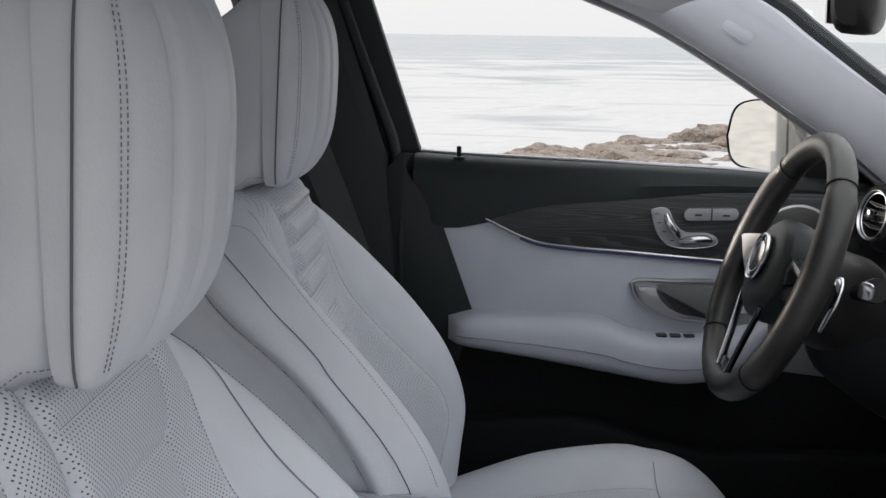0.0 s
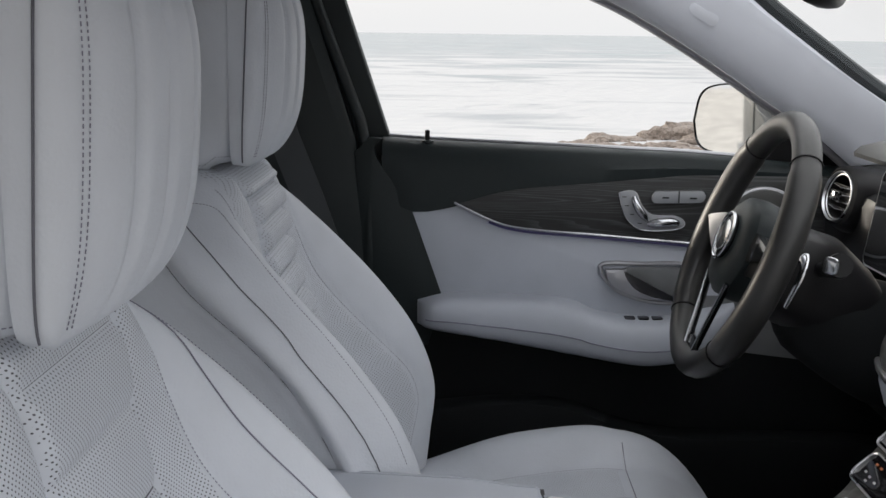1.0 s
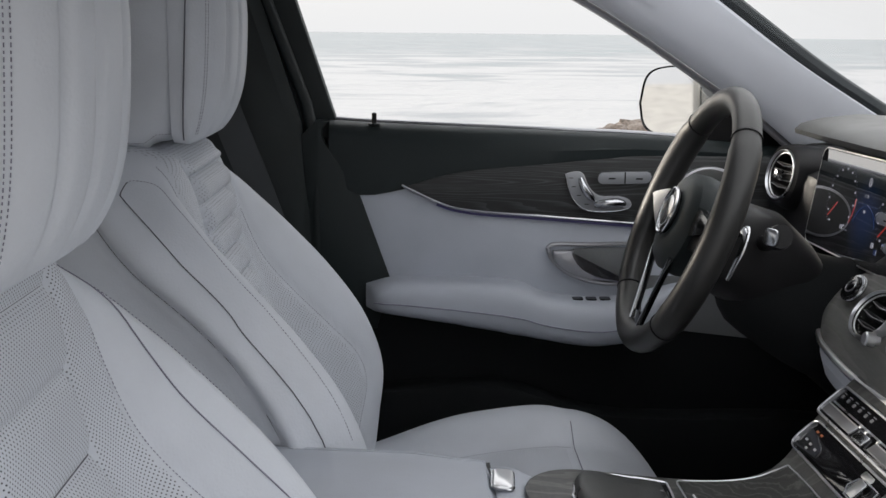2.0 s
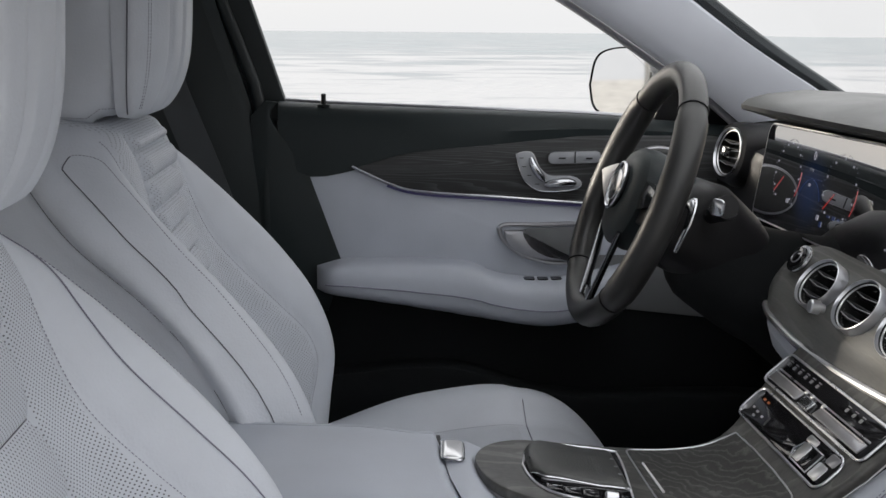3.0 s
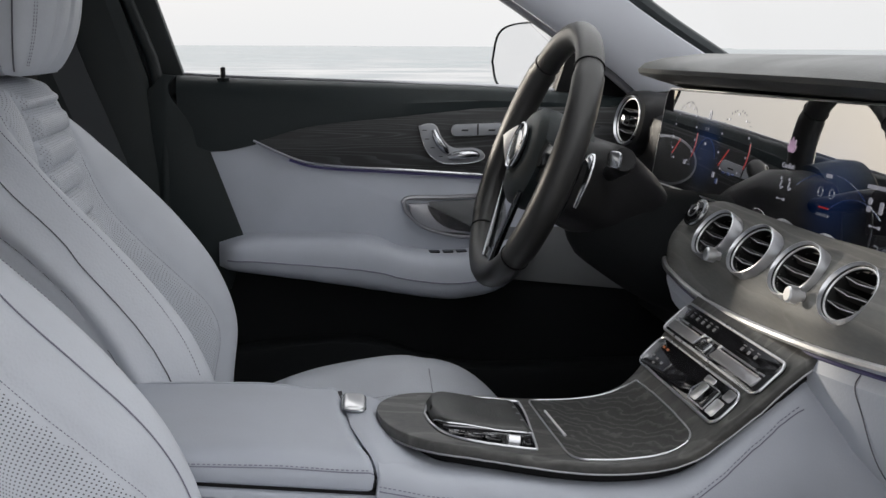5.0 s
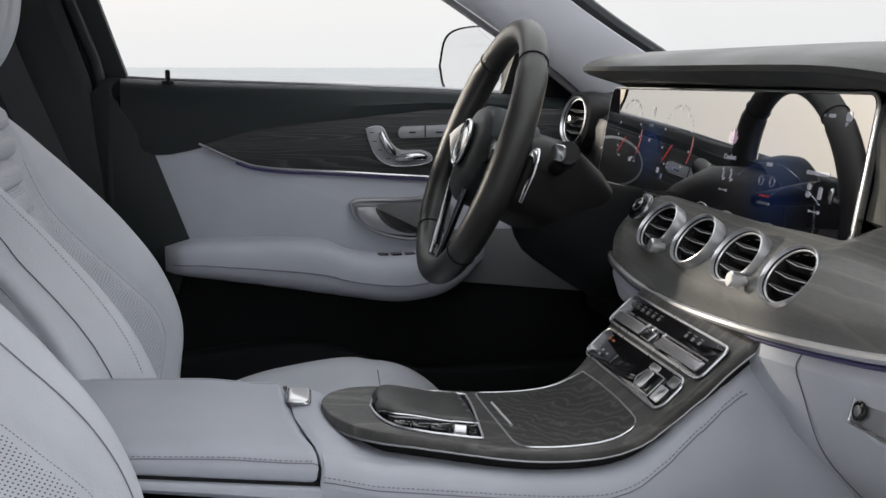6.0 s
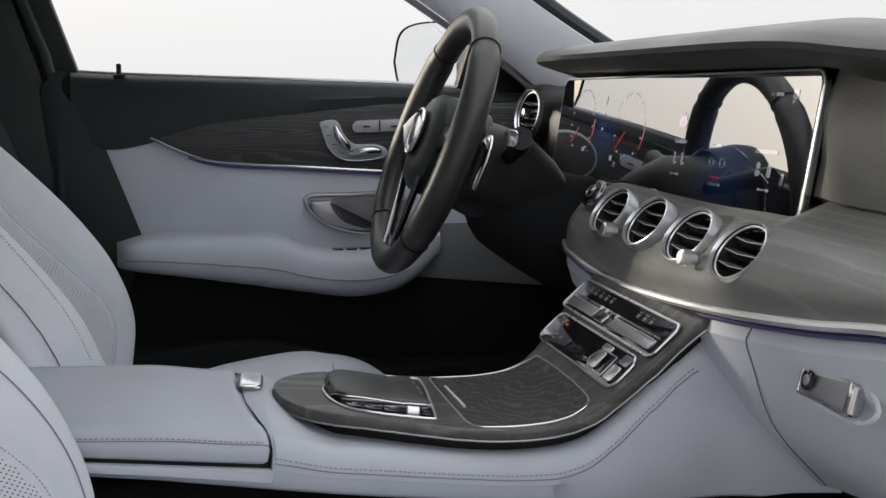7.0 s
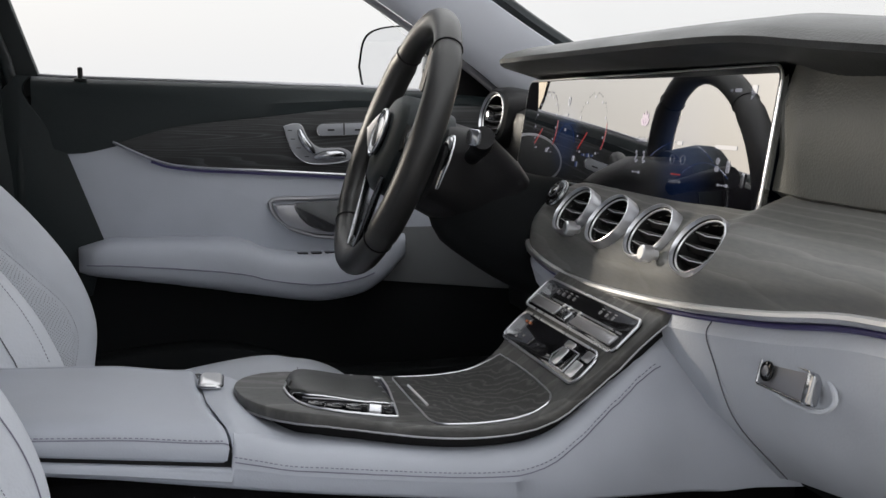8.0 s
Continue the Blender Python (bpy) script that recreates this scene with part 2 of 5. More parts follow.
def loft(rows, closed=True, caps=True, bm=None, material=None):
    bm = bm or bmesh.new()
    grid = [[bm.verts.new(p) for p in r] for r in rows]
    n = len(rows[0])
    for a, b in zip(grid, grid[1:]):
        for i in range(n if closed else n - 1):
            j = (i + 1) % n
            bm.faces.new((a[i], a[j], b[j], b[i]))
    if caps and closed:
        bm.faces.new(grid[0])
        bm.faces.new(grid[-1][::-1])
    return bm


def tube(points, r, n=8, closed=False, bm=None, flat=1.0):
    """A round bar along points; r may be one radius or one for each point."""
    bm = bm or bmesh.new()
    p = [Vector(q) for q in points]
    k = len(p)
    rs = r if isinstance(r, (list, tuple)) else [r] * k
    side = None
    rows = []
    for i in range(k):
        ahead = (p[(i + 1) % k] - p[i - 1]) if closed else (p[min(i + 1, k - 1)] - p[max(i - 1, 0)])
        ahead.normalize()
        if side is None:
            side = ahead.orthogonal().normalized()
        side = (side - side.dot(ahead) * ahead).normalized()
        up = ahead.cross(side)
        rows.append([p[i] + rs[i] * (math.cos(a) * side + flat * math.sin(a) * up) for a in (2 * math.pi * j / n for j in range(n))])
    if closed:
        grid = [[bm.verts.new(q) for q in row] for row in rows]
        for i in range(k):
            a, b = grid[i], grid[(i + 1) % k]
            best = min(range(n), key=lambda o: (a[0].co - b[o].co).length) if i == k - 1 else 0
            for j in range(n):
                bm.faces.new((a[j], a[(j + 1) % n], b[(j + 1 + best) % n], b[(j + best) % n]))
        return bm
    return loft(rows, True, True, bm)


def slab(outline, thick, m=Matrix.Identity(4), bevel=0.0, segments=2, bm=None):
    """A plate: the outline (x, y) raised by thick along z, its edges rounded, then moved by m."""
    own = bmesh.new()
    f = own.faces.new([own.verts.new((x, y, 0)) for x, y in outline])
    made = bmesh.ops.extrude_face_region(own, geom=[f])
    bmesh.ops.translate(own, verts=[v for v in made["geom"] if isinstance(v, bmesh.types.BMVert)], vec=(0, 0, thick))
    bmesh.ops.recalc_face_normals(own, faces=own.faces)
    if bevel:
        rim = [e for e in own.edges if abs(e.verts[0].co.z - e.verts[1].co.z) < 1e-7]
        bmesh.ops.bevel(own, geom=rim, offset=bevel, segments=segments, affect="EDGES", profile=0.5)
    own.transform(m)
    if bm is None:
        return own
    me = bpy.data.meshes.new("join")
    own.to_mesh(me)
    own.free()
    bm.from_mesh(me)
    bpy.data.meshes.remove(me)
    return bm


def rounded(w, h, r, n=5):
    """A rectangle round the origin with round corners."""
    out = []
    for cx, cy, a0 in ((w / 2 - r, h / 2 - r, 0), (-w / 2 + r, h / 2 - r, 90), (-w / 2 + r, -h / 2 + r, 180), (w / 2 - r, -h / 2 + r, 270)):
        for i in range(n + 1):
            a = radians(a0 + 90 * i / n)
            out.append((cx + r * math.cos(a), cy + r * math.sin(a)))
    return out


def ellipse(a, b, n=32):
    return [(a * math.cos(2 * math.pi * i / n), b * math.sin(2 * math.pi * i / n)) for i in range(n)]


def box(x0, x1, y0, y1, z0, z1, bevel=0.0):
    bm = slab([(x0, y0), (x1, y0), (x1, y1), (x0, y1)], z1 - z0, Matrix.Translation((0, 0, z0)))
    if bevel:
        bmesh.ops.bevel(bm, geom=list(bm.edges), offset=bevel, segments=2, affect="EDGES", profile=0.5)
    return bm


def upright(outline, y, thick, bevel=0.0):
    """A plate in the plane of x and z, from y towards the passenger side."""
    return slab(outline, thick, Matrix(((1, 0, 0, 0), (0, 0, -1, y), (0, 1, 0, 0), (0, 0, 0, 1))), bevel)


def frame_of(origin, x_axis, z_axis):
    z = Vector(z_axis).normalized()
    x = Vector(x_axis)
    x = (x - x.dot(z) * z).normalized()
    y = z.cross(x)
    return Matrix(((x.x, y.x, z.x, origin[0]), (x.y, y.y, z.y, origin[1]), (x.z, y.z, z.z, origin[2]), (0, 0, 0, 1)))


def stitches(points, r=0.0004, length=0.0030, gap=0.0010, n=5):
    """Single stitches along a line, joined into one mesh."""
    bm = bmesh.new()
    p = [Vector(q) for q in points]
    fine = []
    for a, b in zip(p, p[1:]):
        k = max(1, int((b - a).length / 0.0008))
        fine += [a.lerp(b, i / k) for i in range(k)]
    run, start = 0.0, None
    group = []
    for a, b in zip(fine, fine[1:]):
        run += (b - a).length
        if run % (length + gap) < length:
            group.append(a)
        else:
            if len(group) > 1:
                tube([group[0], group[len(group) // 2], group[-1]], r, n, bm=bm)
            group = []
    return bm


# ---- outside: land, sea, rocks ----
def sea_material():
    m, n, l, b = shader("sea_water", (0.16, 0.22, 0.23), 0.25)
    co = n.new("ShaderNodeTexCoord")
    mp = n.new("ShaderNodeMapping")
    mp.inputs["Scale"].default_value = (0.030, 0.055, 1)
    l.new(co.outputs["Object"], mp.inputs["Vector"])
    foam = add(n, "ShaderNodeTexNoise", Scale=1.0, Detail=9.0, Roughness=0.62, Distortion=0.4)
    l.new(mp.outputs["Vector"], foam.inputs["Vector"])
    split = n.new("ShaderNodeSeparateXYZ")
    l.new(co.outputs["Object"], split.inputs["Vector"])
    near = n.new("ShaderNodeMapRange")
    near.inputs["From Min"].default_value, near.inputs["From Max"].default_value = 60, 420
    near.inputs["To Min"].default_value, near.inputs["To Max"].default_value = 0.18, -0.01
    l.new(split.outputs["Y"], near.inputs["Value"])
    total = n.new("ShaderNodeMath")
    l.new(foam.outputs["Fac"], total.inputs[0])
    l.new(near.outputs["Result"], total.inputs[1])
    c = ramp(n, l, total.outputs["Value"], [(0.43, (0.15, 0.18, 0.19)), (0.52, (0.25, 0.262, 0.272)), (0.62, (0.38, 0.38, 0.385))])
    l.new(c.outputs["Color"], b.inputs["Base Color"])
    r = ramp(n, l, total.outputs["Value"], [(0.42, (0.36, 0.36, 0.36)), (0.6, (0.8, 0.8, 0.8))])
    l.new(r.outputs["Color"], b.inputs["Roughness"])
    b.inputs["Specular IOR Level"].default_value = 0.5
    swell = add(n, "ShaderNodeTexNoise", Scale=0.35, Detail=6.0)
    l.new(co.outputs["Object"], swell.inputs["Vector"])
    bump = add(n, "ShaderNodeBump", Strength=0.7, Distance=0.8)
    l.new(swell.outputs["Fac"], bump.inputs["Height"])
    l.new(bump.outputs["Normal"], b.inputs["Normal"])
    return m


def build_sea():
    """One sheet from the shore to the horizon, with low swell rows near the shore."""
    bm = bmesh.new()
    ys = [-4500, -1500, -400, -100, 0, 25] + [40 + 4 * i for i in range(60)] + [300, 380, 500, 750, 1200, 2000, 3200, 4500]
    xs = [-4500, -2000, -800, -350] + [-160 + 8 * i for i in range(56)] + [420, 800, 2000, 4500]
    grid = []
    for y in ys:
        row = []
        for x in xs:
            z = -6.0
            if 40 <= y <= 280 and -160 <= x <= 290:
                k = min(1, (y - 40) / 30) * min(1, (280 - y) / 80)
                z += k * (0.5 * max(0, math.sin(y * 0.115 + 1.3 * noise.noise((x * 0.012, y * 0.01, 0)) * 3)) ** 3 * (0.6 + noise.noise((x * 0.02, y * 0.02, 5))) + 0.25 * noise.noise((x * 0.05, y * 0.09, 2)))
            row.append((x, y, z))
        grid.append(row)
    loft(grid, False, False, bm)
    return tagged(part("water", bm, sea_material()), "grey-green sea with white surf under a pale sky", "sea", kind="structure")


M_ROCK = plain("brown_wet_rock", (0.17, 0.135, 0.11), 0.6, grain=3.0, depth=0.9, spread=0.5)
M_GRAVEL = plain("grey_coastal_ground", (0.36, 0.34, 0.31), 0.9, grain=30.0, depth=0.6, spread=0.3)


def rock(place, size, flat, seed):
    bm = bmesh.new()
    bmesh.ops.create_icosphere(bm, subdivisions=4, radius=1.0)
    for v in bm.verts:
        d = v.co.normalized()
        k = 1 + 0.45 * noise.noise(d * 1.4 + Vector((seed, 0, 0))) + 0.22 * noise.noise(d * 4 + Vector((0, seed, 0))) + 0.10 * noise.noise(d * 9)
        v.co = Vector((d.x * size * k, d.y * size * 0.7 * k, d.z * size * flat * k))
    ob = part("shore_rock", bm, M_ROCK, sharp=25)
    ob.location = place
    return tagged(ob, "low brown wet rock standing in the surf", "rock", "shore rocks")


build_sea()
land = box(-14, 14, -14, 9.5, -6.5, -0.25, 0.4)
tagged(part("ground", land, M_GRAVEL), "bare grey gravel headland under the car", "ground", kind="structure")
rng = random.Random(4)
for i in range(80):
    f = rng.random()
    rock((2.2 + 15.5 * f + rng.uniform(-0.8, 0.8), 60 + rng.random() * (4 + 22 * f), -6.1), rng.uniform(0.8, 2.2), rng.uniform(0.22, 0.50), i * 3.7)

# ---- car shell ----
MID = 1.075  # the car's middle line


def body_side(name, y, side, label):
    """Body side with the openings of the doors' windows; side is +1 for the driver's side."""
    t = 0.07
    ob = thing(name, label, "car body", (0, y, 0), kind="structure")
    y1 = y + (t if side > 0 else 0)
    # window line, from front to rear
    roof = [(0.62, 1.16), (0.30, 1.245), (-0.10, 1.29), (-0.60, 1.29), (-1.00, 1.24), (-1.35, 1.13), (-1.75, 0.97)]
    if side > 0:
        b_pillar = [(-0.008, 0.92), (-0.135, 1.30), (-0.30, 1.30), (-0.225, 0.92)]
    else:
        b_pillar = [(-0.16, 0.957), (-0.25, 1.30), (-0.36, 1.30), (-0.30, 0.957)]
    under("pillar", upright(b_pillar, 1.957 if side > 0 else y1, 0.03, 0.006), M_RUBBER, ob)
    under("pillar", upright([(-1.18, 0.957), (-1.27, 0.957), (-1.16, 1.24), (-1.09, 1.25)], y1, t, 0.006), M_RUBBER, ob)
    rail = spline([(x, y1 - t / 2, z + 0.012) for x, z in roof], 30)
    under("roof_rail", tube(rail, 0.03, 10), M_LINER, ob)
    if side > 0:
        under("sill", upright([(1.3, 0.25), (-1.9, 0.25), (-1.9, 0.60), (1.3, 0.60)], y1 + 0.02, 0.05, 0.004), M_BODY, ob)
        under("rear_door_panel", upright([(-0.03, 0.59), (-1.9, 0.59), (-1.9, 0.96), (-0.25, 0.957), (-0.035, 0.95)], y1, 0.07, 0.006), M_BLACK, ob)
        under("light_strip", tube([(-0.25, y1 - 0.074, 0.82), (-0.6, y1 - 0.074, 0.825), (-1.0, y1 - 0.074, 0.83)], 0.004), M_AMBIENT, ob, "violet ambient light strip")
    else:
        under("rear_door_panel", upright([(-0.16, 0.25), (-1.9, 0.25), (-1.9, 0.957), (-0.16, 0.957)], y1 + 0.07, 0.07, 0.006), M_BLACK, ob)
    return ob


body_side("body_side_left", 1.93, 1, "dark car body side with black pillars and rear door")
body_side("body_side_right", 0.20, -1, "dark car body side behind the open passenger doorway")

roof_rows = []
for x, z in [(0.36, 1.225), (0.20, 1.275), (-0.10, 1.315), (-0.60, 1.315), (-1.0, 1.265), (-1.25, 1.19)]:
    w = 0.86
    top = [(x, MID + w * math.sin(a) , z + 0.035 * math.cos(a) - 0.03) for a in [(-1 + 2 * i / 12) * 1.35 for i in range(13)]]
    low = [(x, MID + 0.98 * w * math.sin(a), z + 0.035 * math.cos(a) - 0.055) for a in [(1 - 2 * i / 12) * 1.35 for i in range(13)]]
    roof_rows.append(top + low)
tagged(part("ceiling", loft(roof_rows), M_LINER), "pale grey fabric car headliner", "headliner", kind="structure")
tagged(part("floor", box(-1.9, 1.35, 0.20, 1.95, 0.18, 0.25), M_CARPET), "black carpet car floor", "floor", kind="structure")
tagged(part("firewall", box(1.02, 1.08, 0.22, 1.95, 0.25, 0.90), M_CARPET), "black carpeted front bulkhead", "bulkhead", kind="structure")
tagged(part("wall_rear", box(-1.95, -1.88, 0.20, 1.95, 0.25, 0.92), M_BLACK), "black rear bulkhead behind the cabin", "bulkhead", kind="structure")


def front_pillar(side):
    """The slanting pillar beside the windscreen, clad in pale grey."""
    lower = [(0.10, 1.267), (0.264, 1.207), (0.366, 1.163), (0.483, 1.095), (0.595, 1.022), (0.67, 0.973), (0.733, 0.923)]
    upper = [(0.31, 1.31), (0.515, 1.209), (0.585, 1.159), (0.700, 1.076), (0.768, 1.030), (0.850, 0.980), (0.92, 0.937)]
    rows = []
    for (a, b), (c, d) in zip(spline([(p[0], p[1], 0) for p in lower], 24) and [(p.x, p.y) for p in spline([(p[0], p[1], 0) for p in lower], 24)],
                              [(p.x, p.y) for p in spline([(p[0], p[1], 0) for p in upper], 24)]):
        y0, y1 = 1.84, 1.79
        s = side
        p0, p1 = Vector((a, y0, b)), Vector((c, y1, d))
        out = Vector((0.02, 0.06 * s, 0.02))
        inn = Vector((-0.012, -0.018 * s, 0.006))
        rows.append([p0, p0 + inn * 0.6 + (p1 - p0) * 0.06, p0.lerp(p1, 0.3) + inn, p0.lerp(p1, 0.7) + inn, p1 + inn * 0.6 - (p1 - p0) * 0.06, p1, p1 + out * 0.5, p0 + out])
    return rows


for side, name in ((1, "front_pillar_left"),):
    ob = thing(name, "slanting windscreen pillar clad in pale grey fabric", "pillar", (0.6, 1.75, 1.0), kind="structure")
    rows = front_pillar(side)
    under("cladding", loft(rows), M_LINER, ob)
    under("window_seal", tube([r[0] + Vector((-0.004, 0.012, -0.003)) for r in rows], 0.006), M_SILVER, ob, "bright window edge")
    under("windscreen_seal", tube([r[5] + Vector((0.005, 0.005, 0.005)) for r in rows], 0.014), M_RUBBER, ob, "dark green-black windscreen seal")
    ax = (rows[9][3] - rows[7][3]).normalized()
    nz = ax.cross(rows[8][4] - rows[8][2]).normalized()
    if nz.y > 0:
        nz = -nz
    under("airbag_mark", slab(rounded(0.05, 0.022, 0.0105), 0.0008, frame_of(rows[8][2].lerp(rows[8][3], 0.5) , ax, nz) @ Matrix.Translation((0, 0, 0.0001)), 0.0004), M_LINER, ob, "oval embossed plate")

# ---- driver's door ----
def door_y(x):
    return 1.893 - 0.045 * x


def on_door(x, z, out=0.0):
    return Vector((x, door_y(x) - out, z))


def door_plate(points, thick, bevel=0.002, out=0.0, n=0):
    """A plate on the door from an outline in x and z; thick is how far it stands out."""
    pts = [(x, z) for x, z in points]
    bm = slab(pts, thick, Matrix(((1, 0, 0, 0), (0, 0, -1, 0), (0, 1, 0, 0), (0, 0, 0, 1))), bevel)
    for v in bm.verts:
        v.co.y += door_y(v.co.x) - out
    return bm


def smooth2(points, n):
    return [(p.x, p.y) for p in spline([(a, b, 0) for a, b in points], n)]


door = thing("driver_door", "closed car door with grey leather, black top and dark wood inlay", "car door", (0.3, 1.9, 0.25))
belt = [(-0.030, 0.953), (0.04, 0.949), (0.19, 0.944), (0.38, 0.938), (0.51, 0.933), (0.75, 0.915)]
edge_up = smooth2([(-0.030, 0.953), (-0.043, 0.935), (-0.030, 0.905), (0.020, 0.835)], 8)
# black upper panel, rounded towards the window
wood_top = smooth2([(0.099, 0.847), (0.188, 0.872), (0.329, 0.887), (0.434, 0.898), (0.507, 0.903), (0.80, 0.905)], 26)
wood_low = smooth2([(0.099, 0.847), (0.150, 0.822), (0.206, 0.808), (0.33, 0.800), (0.479, 0.790), (0.80, 0.77)], 26)
rows = []
for i in range(33):
    x = -0.03 + 0.83 * i / 32
    zt = curve_at(belt, x)
    zb = min(curve_at([(-0.03, 0.86), (0.02, 0.835), (0.099, 0.846), *wood_top], x), zt - 0.02) - 0.01
    y = door_y(x)
    soft = step(-0.03, 0.02, x)
    rows.append([(x, y + 0.10, zb), (x, y + 0.02, zb), (x, y - 0.004 * soft, zb + 0.006), (x, y - 0.006 * soft, (zb + zt) / 2), (x, y + 0.000, zt - 0.022), (x, y + 0.006, zt - 0.008), (x, y + 0.018, zt), (x, y + 0.045, zt + 0.001), (x, y + 0.10, zt - 0.004)])
under("upper_panel", loft(rows), M_BLACK, door, "black grained leather upper panel")
under("window_strip", tube([(x, door_y(x) + 0.045, z + 0.002) for x, z in smooth2(belt, 24)], 0.004), M_SILVER, door, "thin bright window strip")
under("edge_panel", door_plate([*edge_up, (0.075, 0.683), (0.05, 0.60), (-0.06, 0.60), (-0.075, 0.93), (-0.05, 0.955)], 0.02, 0.001, -0.0175), M_BLACK, door)
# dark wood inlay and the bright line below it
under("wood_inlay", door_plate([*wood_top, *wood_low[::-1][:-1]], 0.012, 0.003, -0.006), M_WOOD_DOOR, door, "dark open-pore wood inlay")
under("chrome_line", tube([on_door(x, z, 0.008) for x, z in smooth2([(0.092, 0.849), *wood_low[3::3]], 40)], 0.0028), M_CHROME, door, "thin bright metal line")
under("light_strip", tube([on_door(x, z - 0.0055, 0.005) for x, z in smooth2(wood_low[5::3], 40)], 0.0020), M_AMBIENT, door, "violet ambient light strip")
# grey middle panel
grey = [(0.017, 0.834), *[(x, z) for x, z in smooth2([(0.06, 0.842), (0.092, 0.846), (0.150, 0.820), (0.206, 0.805), (0.33, 0.797), (0.479, 0.787), (0.80, 0.767)], 30)], (0.80, 0.583), (0.73, 0.589), (0.49, 0.616), (0.30, 0.64), (0.10, 0.64), (0.072, 0.683)]
under("middle_panel", door_plate(grey, 0.03, 0.0006, -0.0292), M_PANEL, door, "pale grey leather middle panel")
# armrest: rounded bolster that swells downwards at the front
arm_top = [(0.035, 0.680), (0.075, 0.692), (0.111, 0.694), (0.277, 0.691), (0.333, 0.671), (0.399, 0.663), (0.47, 0.667), (0.56, 0.69)]
arm_low = [(0.035, 0.639), (0.08, 0.633), (0.184, 0.618), (0.30, 0.599), (0.391, 0.585), (0.438, 0.585), (0.50, 0.600), (0.56, 0.65)]
rows = []
for i in range(36):
    x = 0.032 + 0.53 * i / 35
    tip = math.sqrt(max(0.06, 1 - max(0, (0.07 - x) / 0.040) ** 2)) * math.sqrt(max(0.05, 1 - max(0, (x - 0.47) / 0.10) ** 2))
    zt, zb = [(lambda pts: next((p.y for p in pts if p.x >= x), pts[-1].y))(spline([(a, b, 0) for a, b in c], 120)) for c in (arm_top, arm_low)]
    zm, h = (zt + zb) / 2, (zt - zb) / 2
    out = 0.075 * tip
    y = door_y(x) + 0.01
    ring = []
    for k in range(18):
        a = math.pi * (k / 17) - math.pi / 2
        s = 1 if math.cos(a) >= 0 else -1
        c, d = abs(math.cos(a)) ** 0.38, math.copysign(abs(math.sin(a)) ** 0.75, math.sin(a))
        ring.append((x, y - out * c, zm + h * d))
    ring += [(x, y + 0.01, zt), (x, y + 0.01, zb)]
    rows.append(ring)
seam_line = [Vector(r[8]) + Vector((0, -0.0006, 0)) for r in rows[1:-4]]
under("armrest", loft(rows), M_PANEL, door, "pale grey leather armrest")
under("seam", tube(seam_line, 0.0012, 6), M_THREAD, door, "dark stitched seam")
for k in range(3):
    under("window_switch", slab(rounded(0.018, 0.020, 0.004), 0.002, Matrix.Translation((0.388 + 0.023 * k, 1.852, 0.6622))), M_PIANO, door)
# pull handle: recess frame, dark cup and bright lever
cup = smooth2([(0.338, 0.746), (0.35, 0.752), (0.40, 0.752), (0.50, 0.749), (0.50, 0.690), (0.455, 0.686), (0.415, 0.689), (0.372, 0.703), (0.345, 0.727), (0.338, 0.746)], 40)[:-1]
under("handle_frame", tube([on_door(x, z, 0.004) for x, z in cup], 0.004, 8, closed=True), M_SILVER, door, "grey metal frame")
under("handle_cup", door_plate(cup, 0.006, 0.001, -0.003), M_PANEL, door, "shaded grey cup")
inner = smooth2([(0.372, 0.742), (0.40, 0.746), (0.50, 0.744), (0.50, 0.697), (0.455, 0.694), (0.41, 0.700), (0.385, 0.716), (0.372, 0.742)], 30)[:-1]
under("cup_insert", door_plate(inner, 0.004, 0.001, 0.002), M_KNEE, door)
lever = smooth2([(0.345, 0.743), (0.351, 0.722), (0.372, 0.705), (0.410, 0.694), (0.475, 0.690)], 24) + smooth2([(0.475, 0.695), (0.425, 0.702), (0.398, 0.715), (0.384, 0.732), (0.380, 0.744)], 20)
under("pull_handle", door_plate(lever, 0.014, 0.004, 0.004), M_SILVER, door, "satin silver pull handle")
# seat switches
sw = smooth2([(0.363, 0.872), (0.378, 0.876), (0.392, 0.873), (0.402, 0.852), (0.420, 0.837), (0.455, 0.836), (0.472, 0.828), (0.470, 0.816), (0.440, 0.810), (0.402, 0.811), (0.380, 0.826), (0.368, 0.850), (0.363, 0.872)], 40)[:-1]
under("switch_plate", door_plate(sw, 0.006, 0.0015, 0.006), M_SATIN, door, "silver seat switch plate")
under("switch_rim", tube([on_door(x, z, 0.011) for x, z in sw], 0.0007, 6, closed=True), M_CHROME, door)
under("seat_lever", tube(spline([on_door(0.388, 0.866, 0.014), on_door(0.392, 0.853, 0.017), on_door(0.402, 0.838, 0.017), on_door(0.412, 0.828, 0.014)], 12), [0.004, 0.005, 0.006, 0.0065, 0.007, 0.007, 0.007, 0.0068, 0.0065, 0.006, 0.005, 0.004], 10), M_CHROME, door, "chrome seat adjuster")
under("seat_lever", tube(spline([on_door(0.412, 0.821, 0.014), on_door(0.43, 0.824, 0.018), on_door(0.45, 0.826, 0.018), on_door(0.463, 0.823, 0.014)], 12), [0.004, 0.006, 0.007, 0.0075, 0.0075, 0.0075, 0.0075, 0.0075, 0.007, 0.0065, 0.006, 0.004], 10), M_CHROME, door, "chrome seat adjuster")
